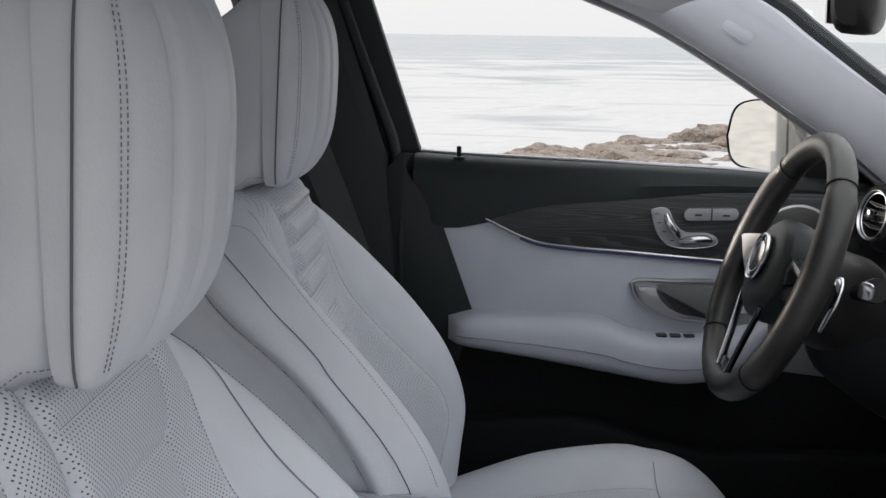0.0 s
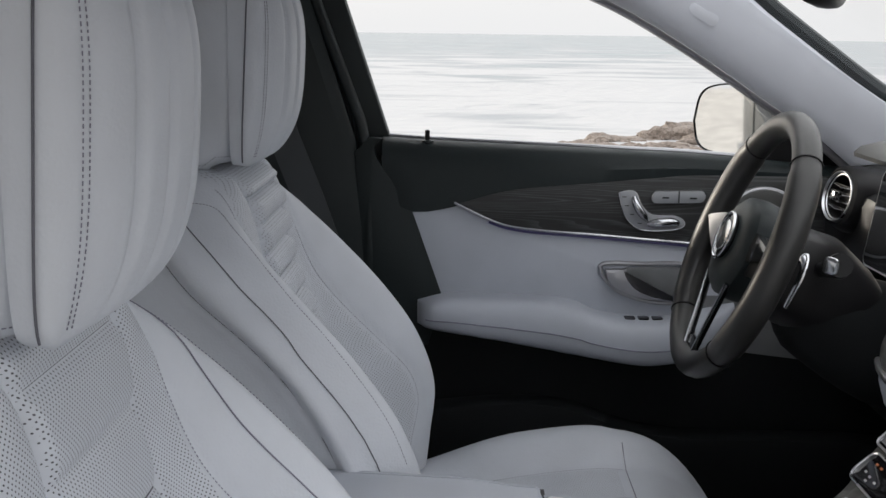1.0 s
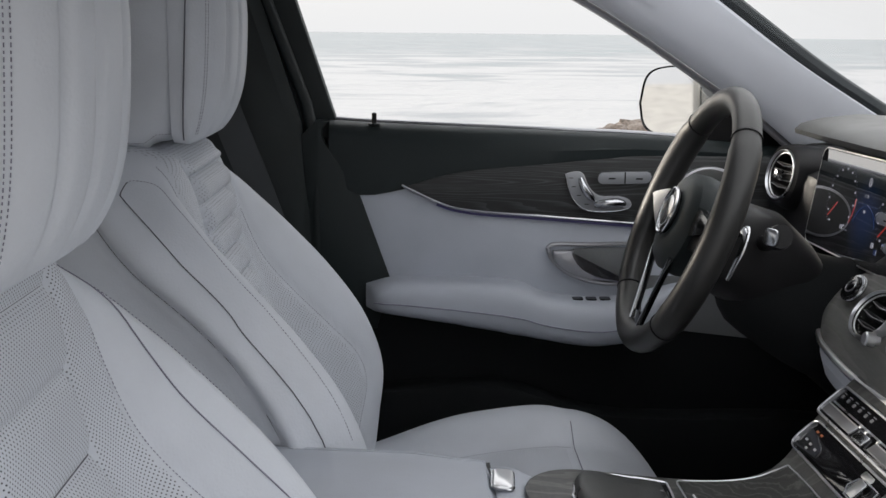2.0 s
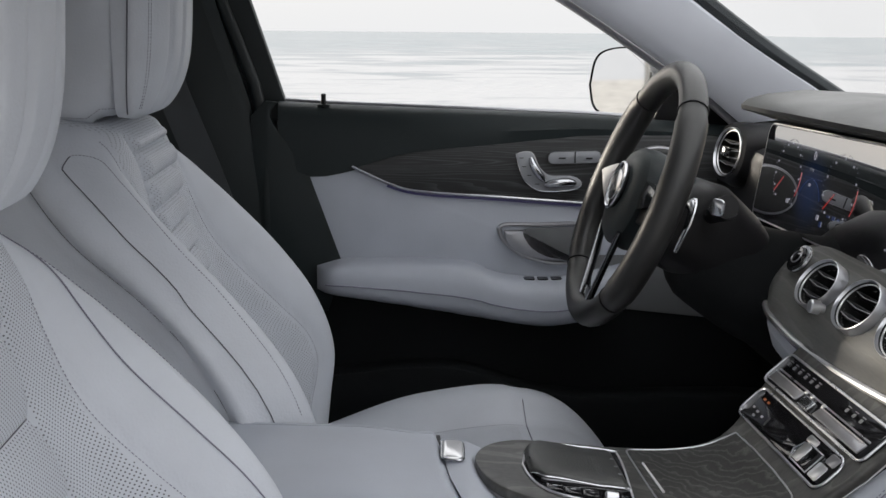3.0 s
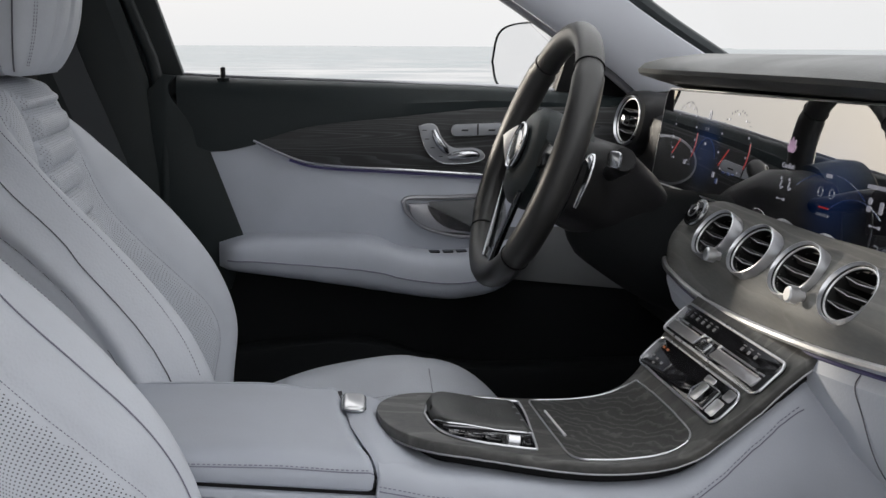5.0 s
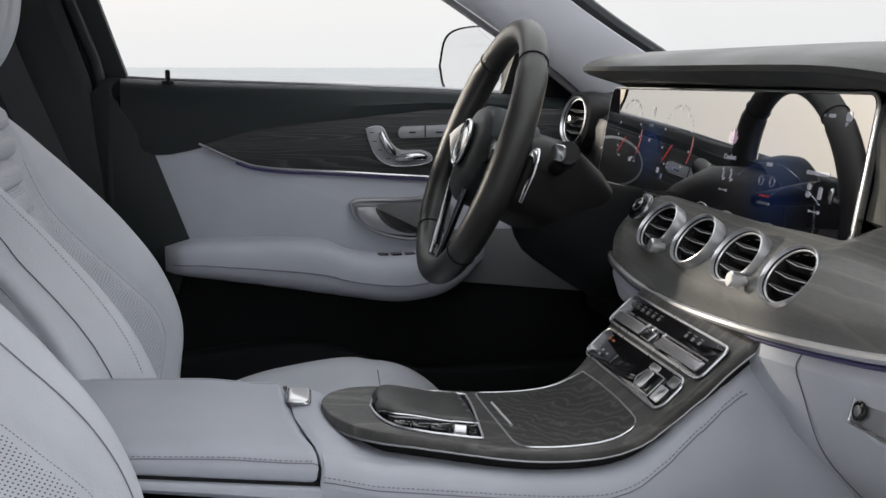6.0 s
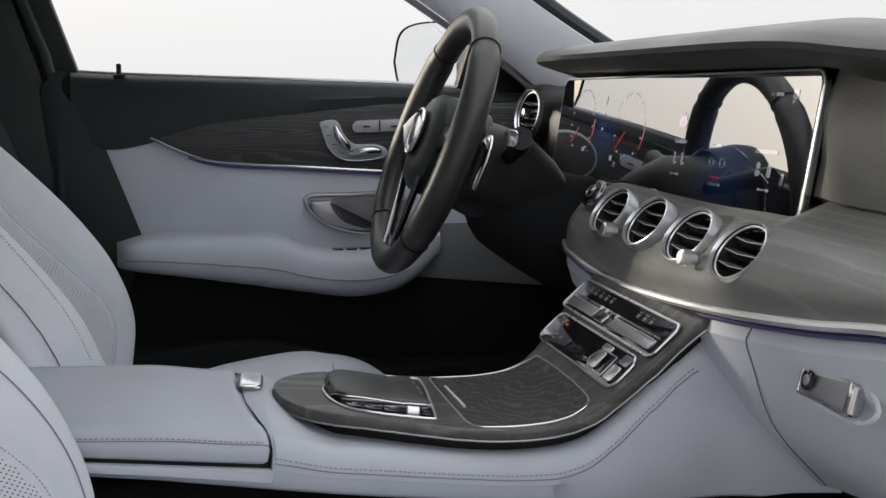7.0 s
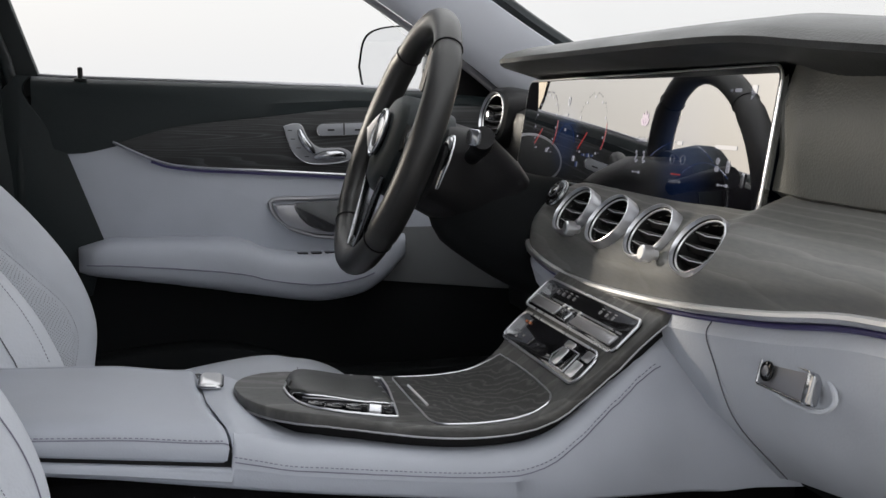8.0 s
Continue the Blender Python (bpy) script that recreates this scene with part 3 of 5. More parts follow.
for k in range(4):
    under("memory_mark", door_plate([(0.369 + 0.0075 * k * (0.3 + 0.3 * k), 0.866 - 0.0145 * k), (0.376 + 0.0075 * k * (0.3 + 0.3 * k), 0.866 - 0.0145 * k), (0.376 + 0.0075 * k * (0.3 + 0.3 * k), 0.8648 - 0.0145 * k), (0.369 + 0.0075 * k * (0.3 + 0.3 * k), 0.8648 - 0.0145 * k)], 0.001, 0, 0.0125), M_PLASTIC, door)
mem = [(0.461 + x, 0.8665 + y + 0.03 * x) for x, y in rounded(0.088, 0.020, 0.009)]
under("heating_plate", door_plate(mem, 0.006, 0.0015, 0.006), M_SATIN, door, "silver seat heating buttons")
under("heating_rim", tube([on_door(x, z, 0.011) for x, z in mem], 0.0009, 6, closed=True), M_CHROME, door)
under("button_gap", door_plate([(0.4605, 0.857), (0.4625, 0.857), (0.4625, 0.876), (0.4605, 0.876)], 0.001, 0, 0.012), M_PLASTIC, door)
for x in (0.44, 0.485):
    under("button_mark", door_plate([(x - 0.006, 0.864), (x + 0.005, 0.864), (x + 0.006, 0.8665), (x - 0.005, 0.8665)], 0.0008, 0, 0.0122), M_PLASTIC, door)
# round speaker at the front of the door, behind the steering wheel
spk = frame_of(on_door(0.60, 0.845, 0.004), (1, 0, 0), (0, -1, 0.05))
under("speaker_rim", slab(ellipse(0.054, 0.042), 0.012, spk, 0.004), M_SILVER, door, "satin silver speaker rim")
under("speaker_grille", slab(ellipse(0.050, 0.038), 0.015, spk, 0.004), M_DASH, door, "dark speaker grille")
# darker plate laid over the front end of the grey middle panel
under("darker_front_plate", door_plate([(0.50, 0.700), (0.80, 0.700), (0.80, 0.583), (0.73, 0.589), (0.50, 0.612)], 0.03, 0.0006, -0.026), M_KNEE, door, "darker grey plate over the middle panel before the armrest")
# lower dark door with a pocket
under("lower_panel", door_plate([(-0.06, 0.70), (0.79, 0.70), (0.9, 0.60), (0.9, 0.28), (-0.02, 0.28)], 0.02, 0.004, -0.02), M_TRIM, door, "black lower door panel")
under("door_pocket", door_plate(smooth2([(0.0, 0.50), (0.25, 0.52), (0.45, 0.47), (0.85, 0.46), (0.85, 0.31), (0.05, 0.31), (0.0, 0.50)], 30)[:-1], 0.06, 0.012, 0.0), M_TRIM, door)
under("lock_pin", tube([(0.045, 1.905, 0.944), (0.045, 1.905, 0.966), (0.045, 1.905, 0.9675)], [0.0042, 0.0042, 0.002], 12), M_PLASTIC, door, "black lock pin")
under("pin_collar", slab(ellipse(0.010, 0.008, 20), 0.004, Matrix.Translation((0.045, 1.905, 0.946)), 0.0015), M_RUBBER, door)
pane = under("window_pane", slab([(-0.05, 0.92), (0.72, 0.90), (0.50, 1.10), (0.25, 1.235), (-0.13, 1.29)], 0.004, Matrix(((1, 0, 0, 0), (0, 0, -1, 1.947), (0, 1, 0, 0), (0, 0, 0, 1)))), M_GLASS, door, "clear door window")
pane.visible_shadow = False
# mirror triangle at the front corner of the window
under("corner_trim", upright([(0.60, 0.925), (0.86, 0.90), (0.72, 0.975), (0.635, 1.035)], 1.93, 0.03, 0.004), M_PLASTIC, door, "black corner cover")


def side_mirror():
    ob = thing("side_mirror", "black exterior door mirror with bright glass", "side mirror", (0.60, 2.05, 0.93))
    face = frame_of((0.590, 2.05, 0.985), (0.62, -0.78, 0), (-0.78, -0.62, -0.03))
    shape = smooth2([(-0.075, -0.01), (-0.062, 0.038), (-0.03, 0.056), (0.03, 0.058), (0.075, 0.045), (0.082, -0.02), (0.05, -0.058), (-0.03, -0.064), (-0.065, -0.05), (-0.075, -0.01)], 44)[:-1]
    shape = [(x * 1.16, y * 1.04) for x, y in shape]
    rows = []
    for k, (d, s) in enumerate(((0.004, 0.965), (0.010, 1.0), (-0.01, 1.03), (-0.04, 1.0), (-0.075, 0.78), (-0.09, 0.4))):
        rows.append([face @ Vector((x * s, y * s, d)) for x, y in shape])
    under("housing", loft(rows), M_BODY, ob, "gloss black housing")
    under("glass", slab([(x * 0.965, y * 0.955) for x, y in shape], 0.003, face @ Matrix.Translation((0, 0, 0.004))), M_MIRROR, ob, "bright mirror glass")
    under("foot", tube([(0.66, 2.06, 0.945), (0.70, 2.0, 0.925), (0.73, 1.95, 0.915)], [0.03, 0.026, 0.024], 12), M_BODY, ob)
    return ob


side_mirror()


def rear_view_mirror():
    ob = thing("rear_view_mirror", "black frameless interior mirror under the windscreen top", "mirror", (0.44, 1.05, 1.19))
    rows = []
    for y, s in ((0.93, 0.2), (0.935, 0.8), (0.95, 1.0), (1.15, 1.0), (1.165, 0.8), (1.17, 0.2)):
        rows.append([Vector((0.424 + 0.36 * (y - 1.05) + 0.022 * s * a, y + 0.25 * 0.022 * s * a, 1.192 + 0.036 * s * b)) for a, b in [(math.copysign(abs(math.cos(t)) ** 0.6, math.cos(t)), math.copysign(abs(math.sin(t)) ** 0.6, math.sin(t))) for t in [2 * math.pi * i / 20 for i in range(20)]]])
    under("housing", loft(rows), M_PLASTIC, ob)
    pane = box(0.3995, 0.4025, 0.955, 1.145, 1.165, 1.219, 0.001)
    for v in pane.verts:
        v.co.x += 0.36 * (v.co.y - 1.05)
    under("glass", pane, M_MIRROR, ob)
    under("stalk", tube([(0.434, 1.05, 1.22), (0.45, 1.05, 1.25), (0.465, 1.05, 1.28)], 0.012, 10), M_PLASTIC, ob)


rear_view_mirror()

# seat belt on the door pillar
belt_ob = thing("seat_belt", "dark grey seat belt hanging on the black door pillar", "seat belt", (-0.15, 1.83, 0.3))
strap = spline([(-0.235, 1.86, 1.135), (-0.20, 1.84, 1.0), (-0.14, 1.82, 0.85), (-0.085, 1.80, 0.70), (-0.04, 1.79, 0.55), (-0.03, 1.79, 0.30)], 24)
rows = [[p + Vector((dx, dy, 0.3 * dx)) for dx, dy in ((-0.024, -0.001), (0.024, -0.001), (0.024, 0.001), (-0.024, 0.001))] for p in strap]
under("strap", loft(rows), M_BELT, belt_ob, "woven dark grey strap", smooth=False)
under("guide", box(-0.275, -0.20, 1.845, 1.885, 1.12, 1.165, 0.008), M_PLASTIC, belt_ob, "black belt guide")
under("anchor", box(-0.25, -0.225, 1.87, 1.925, 1.13, 1.20, 0.008), M_PLASTIC, belt_ob)
# moulded lining on the pillar
lining = thing("pillar_lining", "black moulded lining of the door pillar", "pillar lining", (-0.15, 1.88, 0.3), kind="structure")
rows = []
for z, x0, x1 in ((0.28, -0.12, -0.02), (0.60, -0.14, -0.045), (0.80, -0.20, -0.055), (0.95, -0.26, -0.075), (1.12, -0.31, -0.13), (1.28, -0.36, -0.185)):
    rows.append([(x0, 1.96, z), (x0, 1.905, z), (x0 + 0.015, 1.89, z), (x1 - 0.02, 1.885, z), (x1, 1.90, z), (x1, 1.96, z)])
under("cover", loft(rows), M_RUBBER, lining)
under("door_seal", tube([(-0.035, 1.905, 0.30), (-0.05, 1.90, 0.62), (-0.052, 1.90, 0.80), (-0.05, 1.905, 0.90), (-0.068, 1.91, 0.98), (-0.125, 1.91, 1.13), (-0.18, 1.91, 1.28)], 0.010, 10), M_RUBBER, lining, "ribbed black door seal")

# ---- seats ----
def seat(name, y, dx, head_dx, head_dz, label, perf=M_PERF, pitch=0.043, puff=0.0105):
    """A car seat: back with ribbed middle and side bolsters, head restraint and cushion."""
    ob = thing(name, label, "car seat", (0.1 + dx, y, 0.25), "front seats")
    Z0, Z1 = 0.47, 0.972

    def middle(z):
        return -0.185 + (0.96 - z) * 0.41 + dx

    def swell(z):
        return curve_at([(0.47, 0.044), (0.52, 0.069), (0.60, 0.106), (0.68, 0.112), (0.75, 0.094), (0.82, 0.062), (0.88, 0.030), (0.93, -0.004), (0.98, -0.028)], z)

    def half(z):
        return curve_at([(0.47, 0.255), (0.60, 0.265), (0.70, 0.262), (0.80, 0.252), (0.86, 0.238), (0.90, 0.218), (0.935, 0.185), (0.955, 0.155), (0.972, 0.11)], z)

    def seam_q(z):
        return curve_at([(0.47, 0.160), (0.504, 0.172), (0.571, 0.188), (0.624, 0.186), (0.672, 0.172), (0.727, 0.157), (0.784, 0.145), (0.84, 0.146), (0.886, 0.152), (0.93, 0.145), (0.98, 0.12)], z)

    def channel(z):
        return curve_at([(0.47, 0.080), (0.80, 0.083), (0.88, 0.088), (0.95, 0.102)], z)

    def hollow(z):
        """The middle stands forward under the head restraint and lies back below it."""
        return curve_at([(0.47, -0.006), (0.80, -0.009), (0.85, -0.002), (0.88, 0.005), (0.92, 0.011), (0.97, 0.006)], z)

    def front(q, z):
        a, w, s = abs(q), half(z), seam_q(z)
        d = swell(z) * step(0.115, min(0.222, w - 0.015), a)
        d -= 0.055 * max(0.0, (a - (w - 0.06)) / 0.06) ** 2.2
        d -= 0.05 * step(0.945, 0.975, z) ** 2
        rib = abs(((z + 0.01) / pitch) % 1 * 2 - 1)
        c = channel(z)
        d += hollow(z) * step(0.17, 0.10, a)
        d += puff * (1 - rib ** 3.4) * step(c + 0.002, c - 0.010, a) * step(0.955, 0.935, z)
        d -= 0.0050 * math.exp(-(((a - c) / 0.0045) ** 2))
        d -= 0.0055 * math.exp(-(((a - s) / 0.005) ** 2)) * step(0.94, 0.90, z)
        d += 0.006 * math.sin(math.pi * max(0, min(1, (a - c) / (s - c))))
        return middle(z) + d

    def fold(z):
        """Where the bolster ends and the flank of the back shell begins."""
        return curve_at([(0.50, 0.030), (0.65, 0.026), (0.727, 0.012), (0.782, -0.017), (0.84, -0.062), (0.90, -0.09)], z)

    nq, nz = 121, 144
    def flank(x, z, t):
        """How far the side stands out: full at the bolster, a dip at the fold, then the flat back shell."""
        d, wide = x - middle(z) - fold(z), max(0.03, front(half(z), z) - middle(z) - fold(z))
        roll = 0.013 * math.sin(math.pi * max(0.0, min(1.0, d / wide)))
        return roll - 0.007 * math.exp(-((d / 0.007) ** 2)) - 0.011 * (1 - math.exp(min(0.0, d) / 0.012)) - 0.05 * max(0, t - 0.7) ** 1.5

    bm = bmesh.new()
    uv = bm.loops.layers.uv.new("UVMap")
    grid, info = [], {}
    for j in range(nz):
        v = j / (nz - 1)
        z = Z0 + (Z1 - Z0) * v
        w = half(z)
        row = []
        for i in range(nq):
            q = w * (-1 + 2 * i / (nq - 1))
            vert = bm.verts.new((front(q, z), y + q, z))
            info[vert] = (q, z)
            row.append(vert)
        deep = 0.145 - 0.05 * step(0.85, 0.97, z)
        x0 = front(w, z)
        for k in range(1, 48):
            t = k / 47
            vert = bm.verts.new((x0 + (middle(z) - deep - x0) * t ** 0.8, y + w + flank(x0 + (middle(z) - deep - x0) * t ** 0.8, z, t), z))
            info[vert] = (w, z)
            row.append(vert)
        for k in range(1, 10):
            t = k / 9
            vert = bm.verts.new((middle(z) - deep - 0.02 * math.sin(math.pi * t), y + (w - 0.016) * (1 - 2 * t), z))
            info[vert] = (0.5, z)
            row.append(vert)
        for k in range(1, 47):
            t = 1 - k / 47
            vert = bm.verts.new((x0 + (middle(z) - deep - x0) * t ** 0.8, y - w - flank(x0 + (middle(z) - deep - x0) * t ** 0.8, z, t), z))
            info[vert] = (-w, z)
            row.append(vert)
        grid.append(row)
    n = len(grid[0])
    # lengths along the surface, so that the holes keep their size on steep parts
    flatmap, mid = {}, nq // 2
    up = 0.0
    for j, row in enumerate(grid):
        if j:
            up += 1.09 * (row[mid].co.z - grid[j - 1][mid].co.z)
        run = 0.0
        flatmap[row[mid]] = (0.0, up)
        for i in range(mid + 1, n):
            run += math.hypot(row[i].co.y - row[i - 1].co.y, 0.6 * (row[i].co.x - row[i - 1].co.x))
            flatmap[row[i]] = (run, up)
        run = 0.0
        for i in range(mid - 1, -1, -1):
            run -= math.hypot(row[i].co.y - row[i + 1].co.y, 0.6 * (row[i].co.x - row[i + 1].co.x))
            flatmap[row[i]] = (run, up)
    for a, b in zip(grid, grid[1:]):
        for i in range(n):
            j = (i + 1) % n
            f = bm.faces.new((a[i], a[j], b[j], b[i]))
            q = sum(info[p][0] for p in f.verts) / 4
            z = sum(info[p][1] for p in f.verts) / 4
            aq, s = abs(q), seam_q(z)
            if i < nq - 1 and (aq < channel(z) - 0.004 or channel(z) + 0.004 < aq < s - 0.006):
                f.material_index = 1
            for lp in f.loops:
                lp[uv].uv = flatmap[lp.vert]
    bm.faces.new(grid[0])
    bm.faces.new(grid[-1][::-1])
    under("backrest", bm, [M_LEATHER, perf], ob, "pale grey leather backrest, ribbed and perforated in the middle", sharp=60)
    # seams and piping over the back
    if pitch > 0.05:
        for k in range(9, 16):
            z = k * pitch - 0.01
            under("rib_seam", tube([(front(0.082 * (i / 10 - 1), z) + 0.0004, y + 0.082 * (i / 10 - 1), z) for i in range(21)], 0.0006, 6), M_SEAM, ob, "thin seam across the middle")
    zs = [Z0 + 0.03 + (0.952 - Z0 - 0.03) * i / 60 for i in range(61)]
    for s in (-1, 1):
        line = [(front(s * seam_q(z), z) + 0.0015, y + s * seam_q(z), z) for z in zs if z < 0.945]
        under("bolster_seam", stitches(line, 0.0004, 0.0028, 0.0010), M_THREAD, ob, "dark stitched seam")
        arch = [(0.645, 0.236), (0.75, 0.228), (0.795, 0.222), (0.834, 0.216), (0.873, 0.200), (0.900, 0.184), (0.923, 0.166), (0.931, 0.172), (0.928, 0.184), (0.910, 0.212), (0.888, 0.2255), (0.863, 0.2375), (0.80, 0.2475), (0.75, 0.2550), (0.60, 0.258), (0.50, 0.252)]
        ring = [(p.x, p.y) for p in spline([(a, b, 0) for a, b in arch], 90)]
        line = [(front(s * min(b, half(a) - 0.002), a) + 0.0012, y + s * min(b, half(a) - 0.002), a) for a, b in ring]
        under("bolster_stitching", stitches(line[:48], 0.0004), M_THREAD, ob, "dark stitching round the bolster panel")
        under("piping", tube(line[46:], 0.0007, 6), M_SEAM, ob, "dark seam along the bolster edge")
        line = [(front(s * channel(z), z) + 0.001, y + s * channel(z), z) for z in zs]
        under("channel_seam", stitches(line, 0.00035, 0.003, 0.0015), M_THREAD, ob)
        line = [(middle(z) + fold(z), y + s * (half(z) - 0.0068), z) for z in zs if z < 0.90]
        under("side_seam", tube(line, 0.0006, 6), M_SEAM, ob, "dark seam between bolster and back shell")
    if perf is M_PERF:
        edge = [(z, curve_at([(0.58, 0.204), (0.65, 0.202), (0.70, 0.196), (0.749, 0.187), (0.805, 0.178), (0.842, 0.178), (0.90, 0.183), (0.925, 0.175)], z)) for z in zs if 0.58 < z < 0.925]
        under("bolster_piping", tube([(front(q, z) + 0.0008, y + q, z) for z, q in edge], 0.0007, 6), M_THREAD, ob, "dark piping along the bolster")
    # head restraint: padded shell behind, fluted cushion in front
    hx, hz = -0.152 + head_dx, 1.085 + head_dz
    H, Wd = 0.118, 0.128
    rows = []
    for j in range(25):
        v = -1 + 2 * j / 24
        r = math.sqrt(max(0.0, 1 - abs(v) ** 5)) if abs(v) < 1 else 0.0
        w = Wd * (0.80 + 0.20 * r) - 0.005
        dep = 0.055 + 0.035 * r
        z = hz + H * v * 0.985
        lean = 0.010 * v
        ring = []
        for k in range(40):
            a = 2 * math.pi * k / 40
            cx, cy = math.copysign(abs(math.cos(a)) ** 0.5, math.cos(a)), math.copysign(abs(math.sin(a)) ** 0.34, math.sin(a))
            ring.append((hx - 0.045 + lean + dep * 0.62 * cx * (1 if cx < 0 else 0.8), y + w * cy * (1 - 0.10 * max(0, -cx)), z - 0.012 * max(0, -v) * (cx < 0) - 0.045 * max(0, v) ** 4 * max(0, -cx)))
        rows.append(ring)
    shell = under("head_restraint", loft(rows), M_LEATHER, ob, "padded leather head restraint", sharp=70)
    under("head_stitching", stitches([Vector((a, b + math.copysign(0.0008, b - y), c)) for a, b, c in rows[1]], 0.0004, 0.0028, 0.0010), M_THREAD, ob)
    rows = []
    nqh = 61
    for j in range(41):
        v = -1 + 2 * j / 40
        bulge = max(0.0, 1 - abs(v) ** 3.0) ** 0.55
        w = Wd * (0.86 + 0.14 * max(0.0, 1 - abs(v) ** 6) ** 0.5)
        z = hz + H * v
        ring = []
        for i in range(nqh):
            u = -1 + 2 * i / (nqh - 1)
            q = w * u
            d = (0.008 + 0.038 * bulge) * max(0.0, 1 - abs(u) ** 2.2) ** 0.62 * (0.55 + 0.45 * bulge)
            for s in (0.028, 0.070):
                d -= 0.0062 * math.exp(-(((abs(q) - s) / 0.005) ** 2)) * bulge
            d -= 0.0015 * math.exp(-(((abs(q) - 0.108) / 0.004) ** 2)) * bulge
            ring.append((hx + 0.004 + 0.006 * v + d, y + q, z))
        ring.append((hx - 0.02, y + w * 0.97, z * 0.5 + (hz + H * v * 0.97) * 0.5))
        ring.append((hx - 0.02, y - w * 0.97, z * 0.5 + (hz + H * v * 0.97) * 0.5))
        rows.append(ring)
    front_pad = under("head_cushion", loft(rows), M_LEATHER, ob, "vertically fluted front cushion", sharp=70)
    for u_at in (3, 4, nqh - 4, nqh - 5):
        line = [Vector(r[u_at]) + Vector((0.0006, -0.0006 if u_at < 30 else 0.0006, 0)) for r in rows[2:-2]]
        under("head_stitching", stitches(line, 0.00042, 0.0028, 0.0010), M_THREAD, ob, "violet-grey double stitching")
    under("head_seam", tube([Vector((r[0][0] - 0.004, r[0][1] - 0.0012, r[0][2])) for r in rows[1:-1]], 0.0009, 8), M_SEAM, ob, "dark seam between shell and cushion")
    # rods below the head restraint
    for s in (-1, 1):
        under("head_rod", tube([(hx - 0.055, y + s * 0.07, hz - H + 0.01), (hx - 0.065, y + s * 0.07, 0.93)], 0.006, 10), M_CHROME, ob, "chrome rod")
    # cushion
    rows = []
    nx = 46
    for j in range(nx):
        t = j / (nx - 1)
        x = -0.06 + 0.58 * t + dx
        zc = 0.445 + 0.052 * step(0.0, 0.70, t)
        drop = 0.12 * max(0, (t - 0.74) / 0.26) ** 2.4
        w = 0.262 - 0.03 * max(0, (t - 0.75) / 0.25) ** 2
        ring = []
        for i in range(41):
            u = -1 + 2 * i / 40
            a = abs(u)
            z = zc - drop + 0.038 * step(0.45, 0.78, a) * step(1.0, 0.60, t) * step(0.0, 0.45, t) - 0.05 * max(0, (a - 0.86) / 0.14) ** 2
            z -= 0.004 * math.exp(-(((a - 0.52) / 0.02) ** 2)) + 0.003 * math.exp(-(((t - 0.70) / 0.012) ** 2))
            ring.append((x, y + w * u, z))
        ring += [(x, y + w + 0.004, zc - drop - 0.08 + 0.02), (x, y + w - 0.03, 0.33), (x, y - w + 0.03, 0.33), (x, y - w - 0.004, zc - drop - 0.06)]
        rows.append(ring)
    bm = bmesh.new()
    uv = bm.loops.layers.uv.new("UVMap")
    loft(rows, bm=bm)
    for f in bm.faces:
        c = f.calc_center_median()
        if f.normal.z > 0.2 or abs(c.y - y) < 0.14:
            a, t = abs(c.y - y) / 0.262, (c.x - dx + 0.06) / 0.57
            if a < 0.50 and t < 0.69 and c.z > 0.42:
                f.material_index = 1
        for lp in f.loops:
            lp[uv].uv = (lp.vert.co.y, lp.vert.co.x)
    under("cushion", bm, [M_LEATHER, perf], ob, "pale grey leather seat cushion", sharp=60)
    for s in (-1, 1):
        line = [Vector(rows[j][20 + s * 10]) + Vector((0, 0, 0.002)) for j in range(8, 33)]
        under("cushion_seam", stitches(line, 0.0005, 0.003, 0.0015), M_THREAD, ob)
    under("cushion_seam", stitches([Vector(p) + Vector((0, 0, 0.002)) for p in rows[32][6:35]], 0.0007), M_THREAD, ob)
    under("seat_base", box(-0.02 + dx, 0.38 + dx, y - 0.22, y + 0.22, 0.25, 0.36, 0.01), M_PLASTIC, ob, "black seat base")
    return ob


seat("driver_seat", 1.46, 0.0, 0.0, 0.0, "pale grey leather driver seat with ribbed back behind the wheel", M_PERF_FINE, 0.036, 0.016)
seat("passenger_seat", 0.712, 0.004, 0.031, -0.014, "pale grey perforated leather passenger seat with stitched head restraint", M_PERF, 0.062, 0.008)

# ---- centre console ----
TOP = [(0.215, 0.640), (0.30, 0.632), (0.40, 0.620), (0.47, 0.6195), (0.512, 0.631), (0.545, 0.657), (0.600, 0.708), (0.640, 0.735)]
TOP_LINE = spline([(x, 0, z) for x, z in TOP], 200)


def top_at(x):
    """The height and slope of the console's upper face at x."""
    k = min(range(len(TOP_LINE)), key=lambda i: abs(TOP_LINE[i].x - x))
    a, b = TOP_LINE[max(0, k - 2)], TOP_LINE[min(len(TOP_LINE) - 1, k + 2)]
    return TOP_LINE[k].z, (b - a).normalized()


def on_console(x, y, lift=0.0):
    """A frame on the upper face: its x runs along the car, its y across, its z off the face."""
    z, t = top_at(x)
    normal = Vector((-t.z, 0, t.x))
    return frame_of(Vector((x, y, z)) + lift * normal, t, normal)


console = thing("centre_console", "grey leather centre console with dark wood top between the seats", "centre console", (0.3, MID, 0.25))


NEAR = [(0.23, 1.006), (0.285, 1.003), (0.330, 0.994), (0.37, 0.985), (0.42, 0.974), (0.475, 0.967), (0.526, 0.957), (0.576, 0.947), (0.64, 0.944)]
FAR = [(0.23, 1.168), (0.285, 1.171), (0.40, 1.177), (0.50, 1.179), (0.53, 1.188), (0.55, 1.203), (0.576, 1.216), (0.64, 1.238)]
TIP, END = 0.2305, 0.637


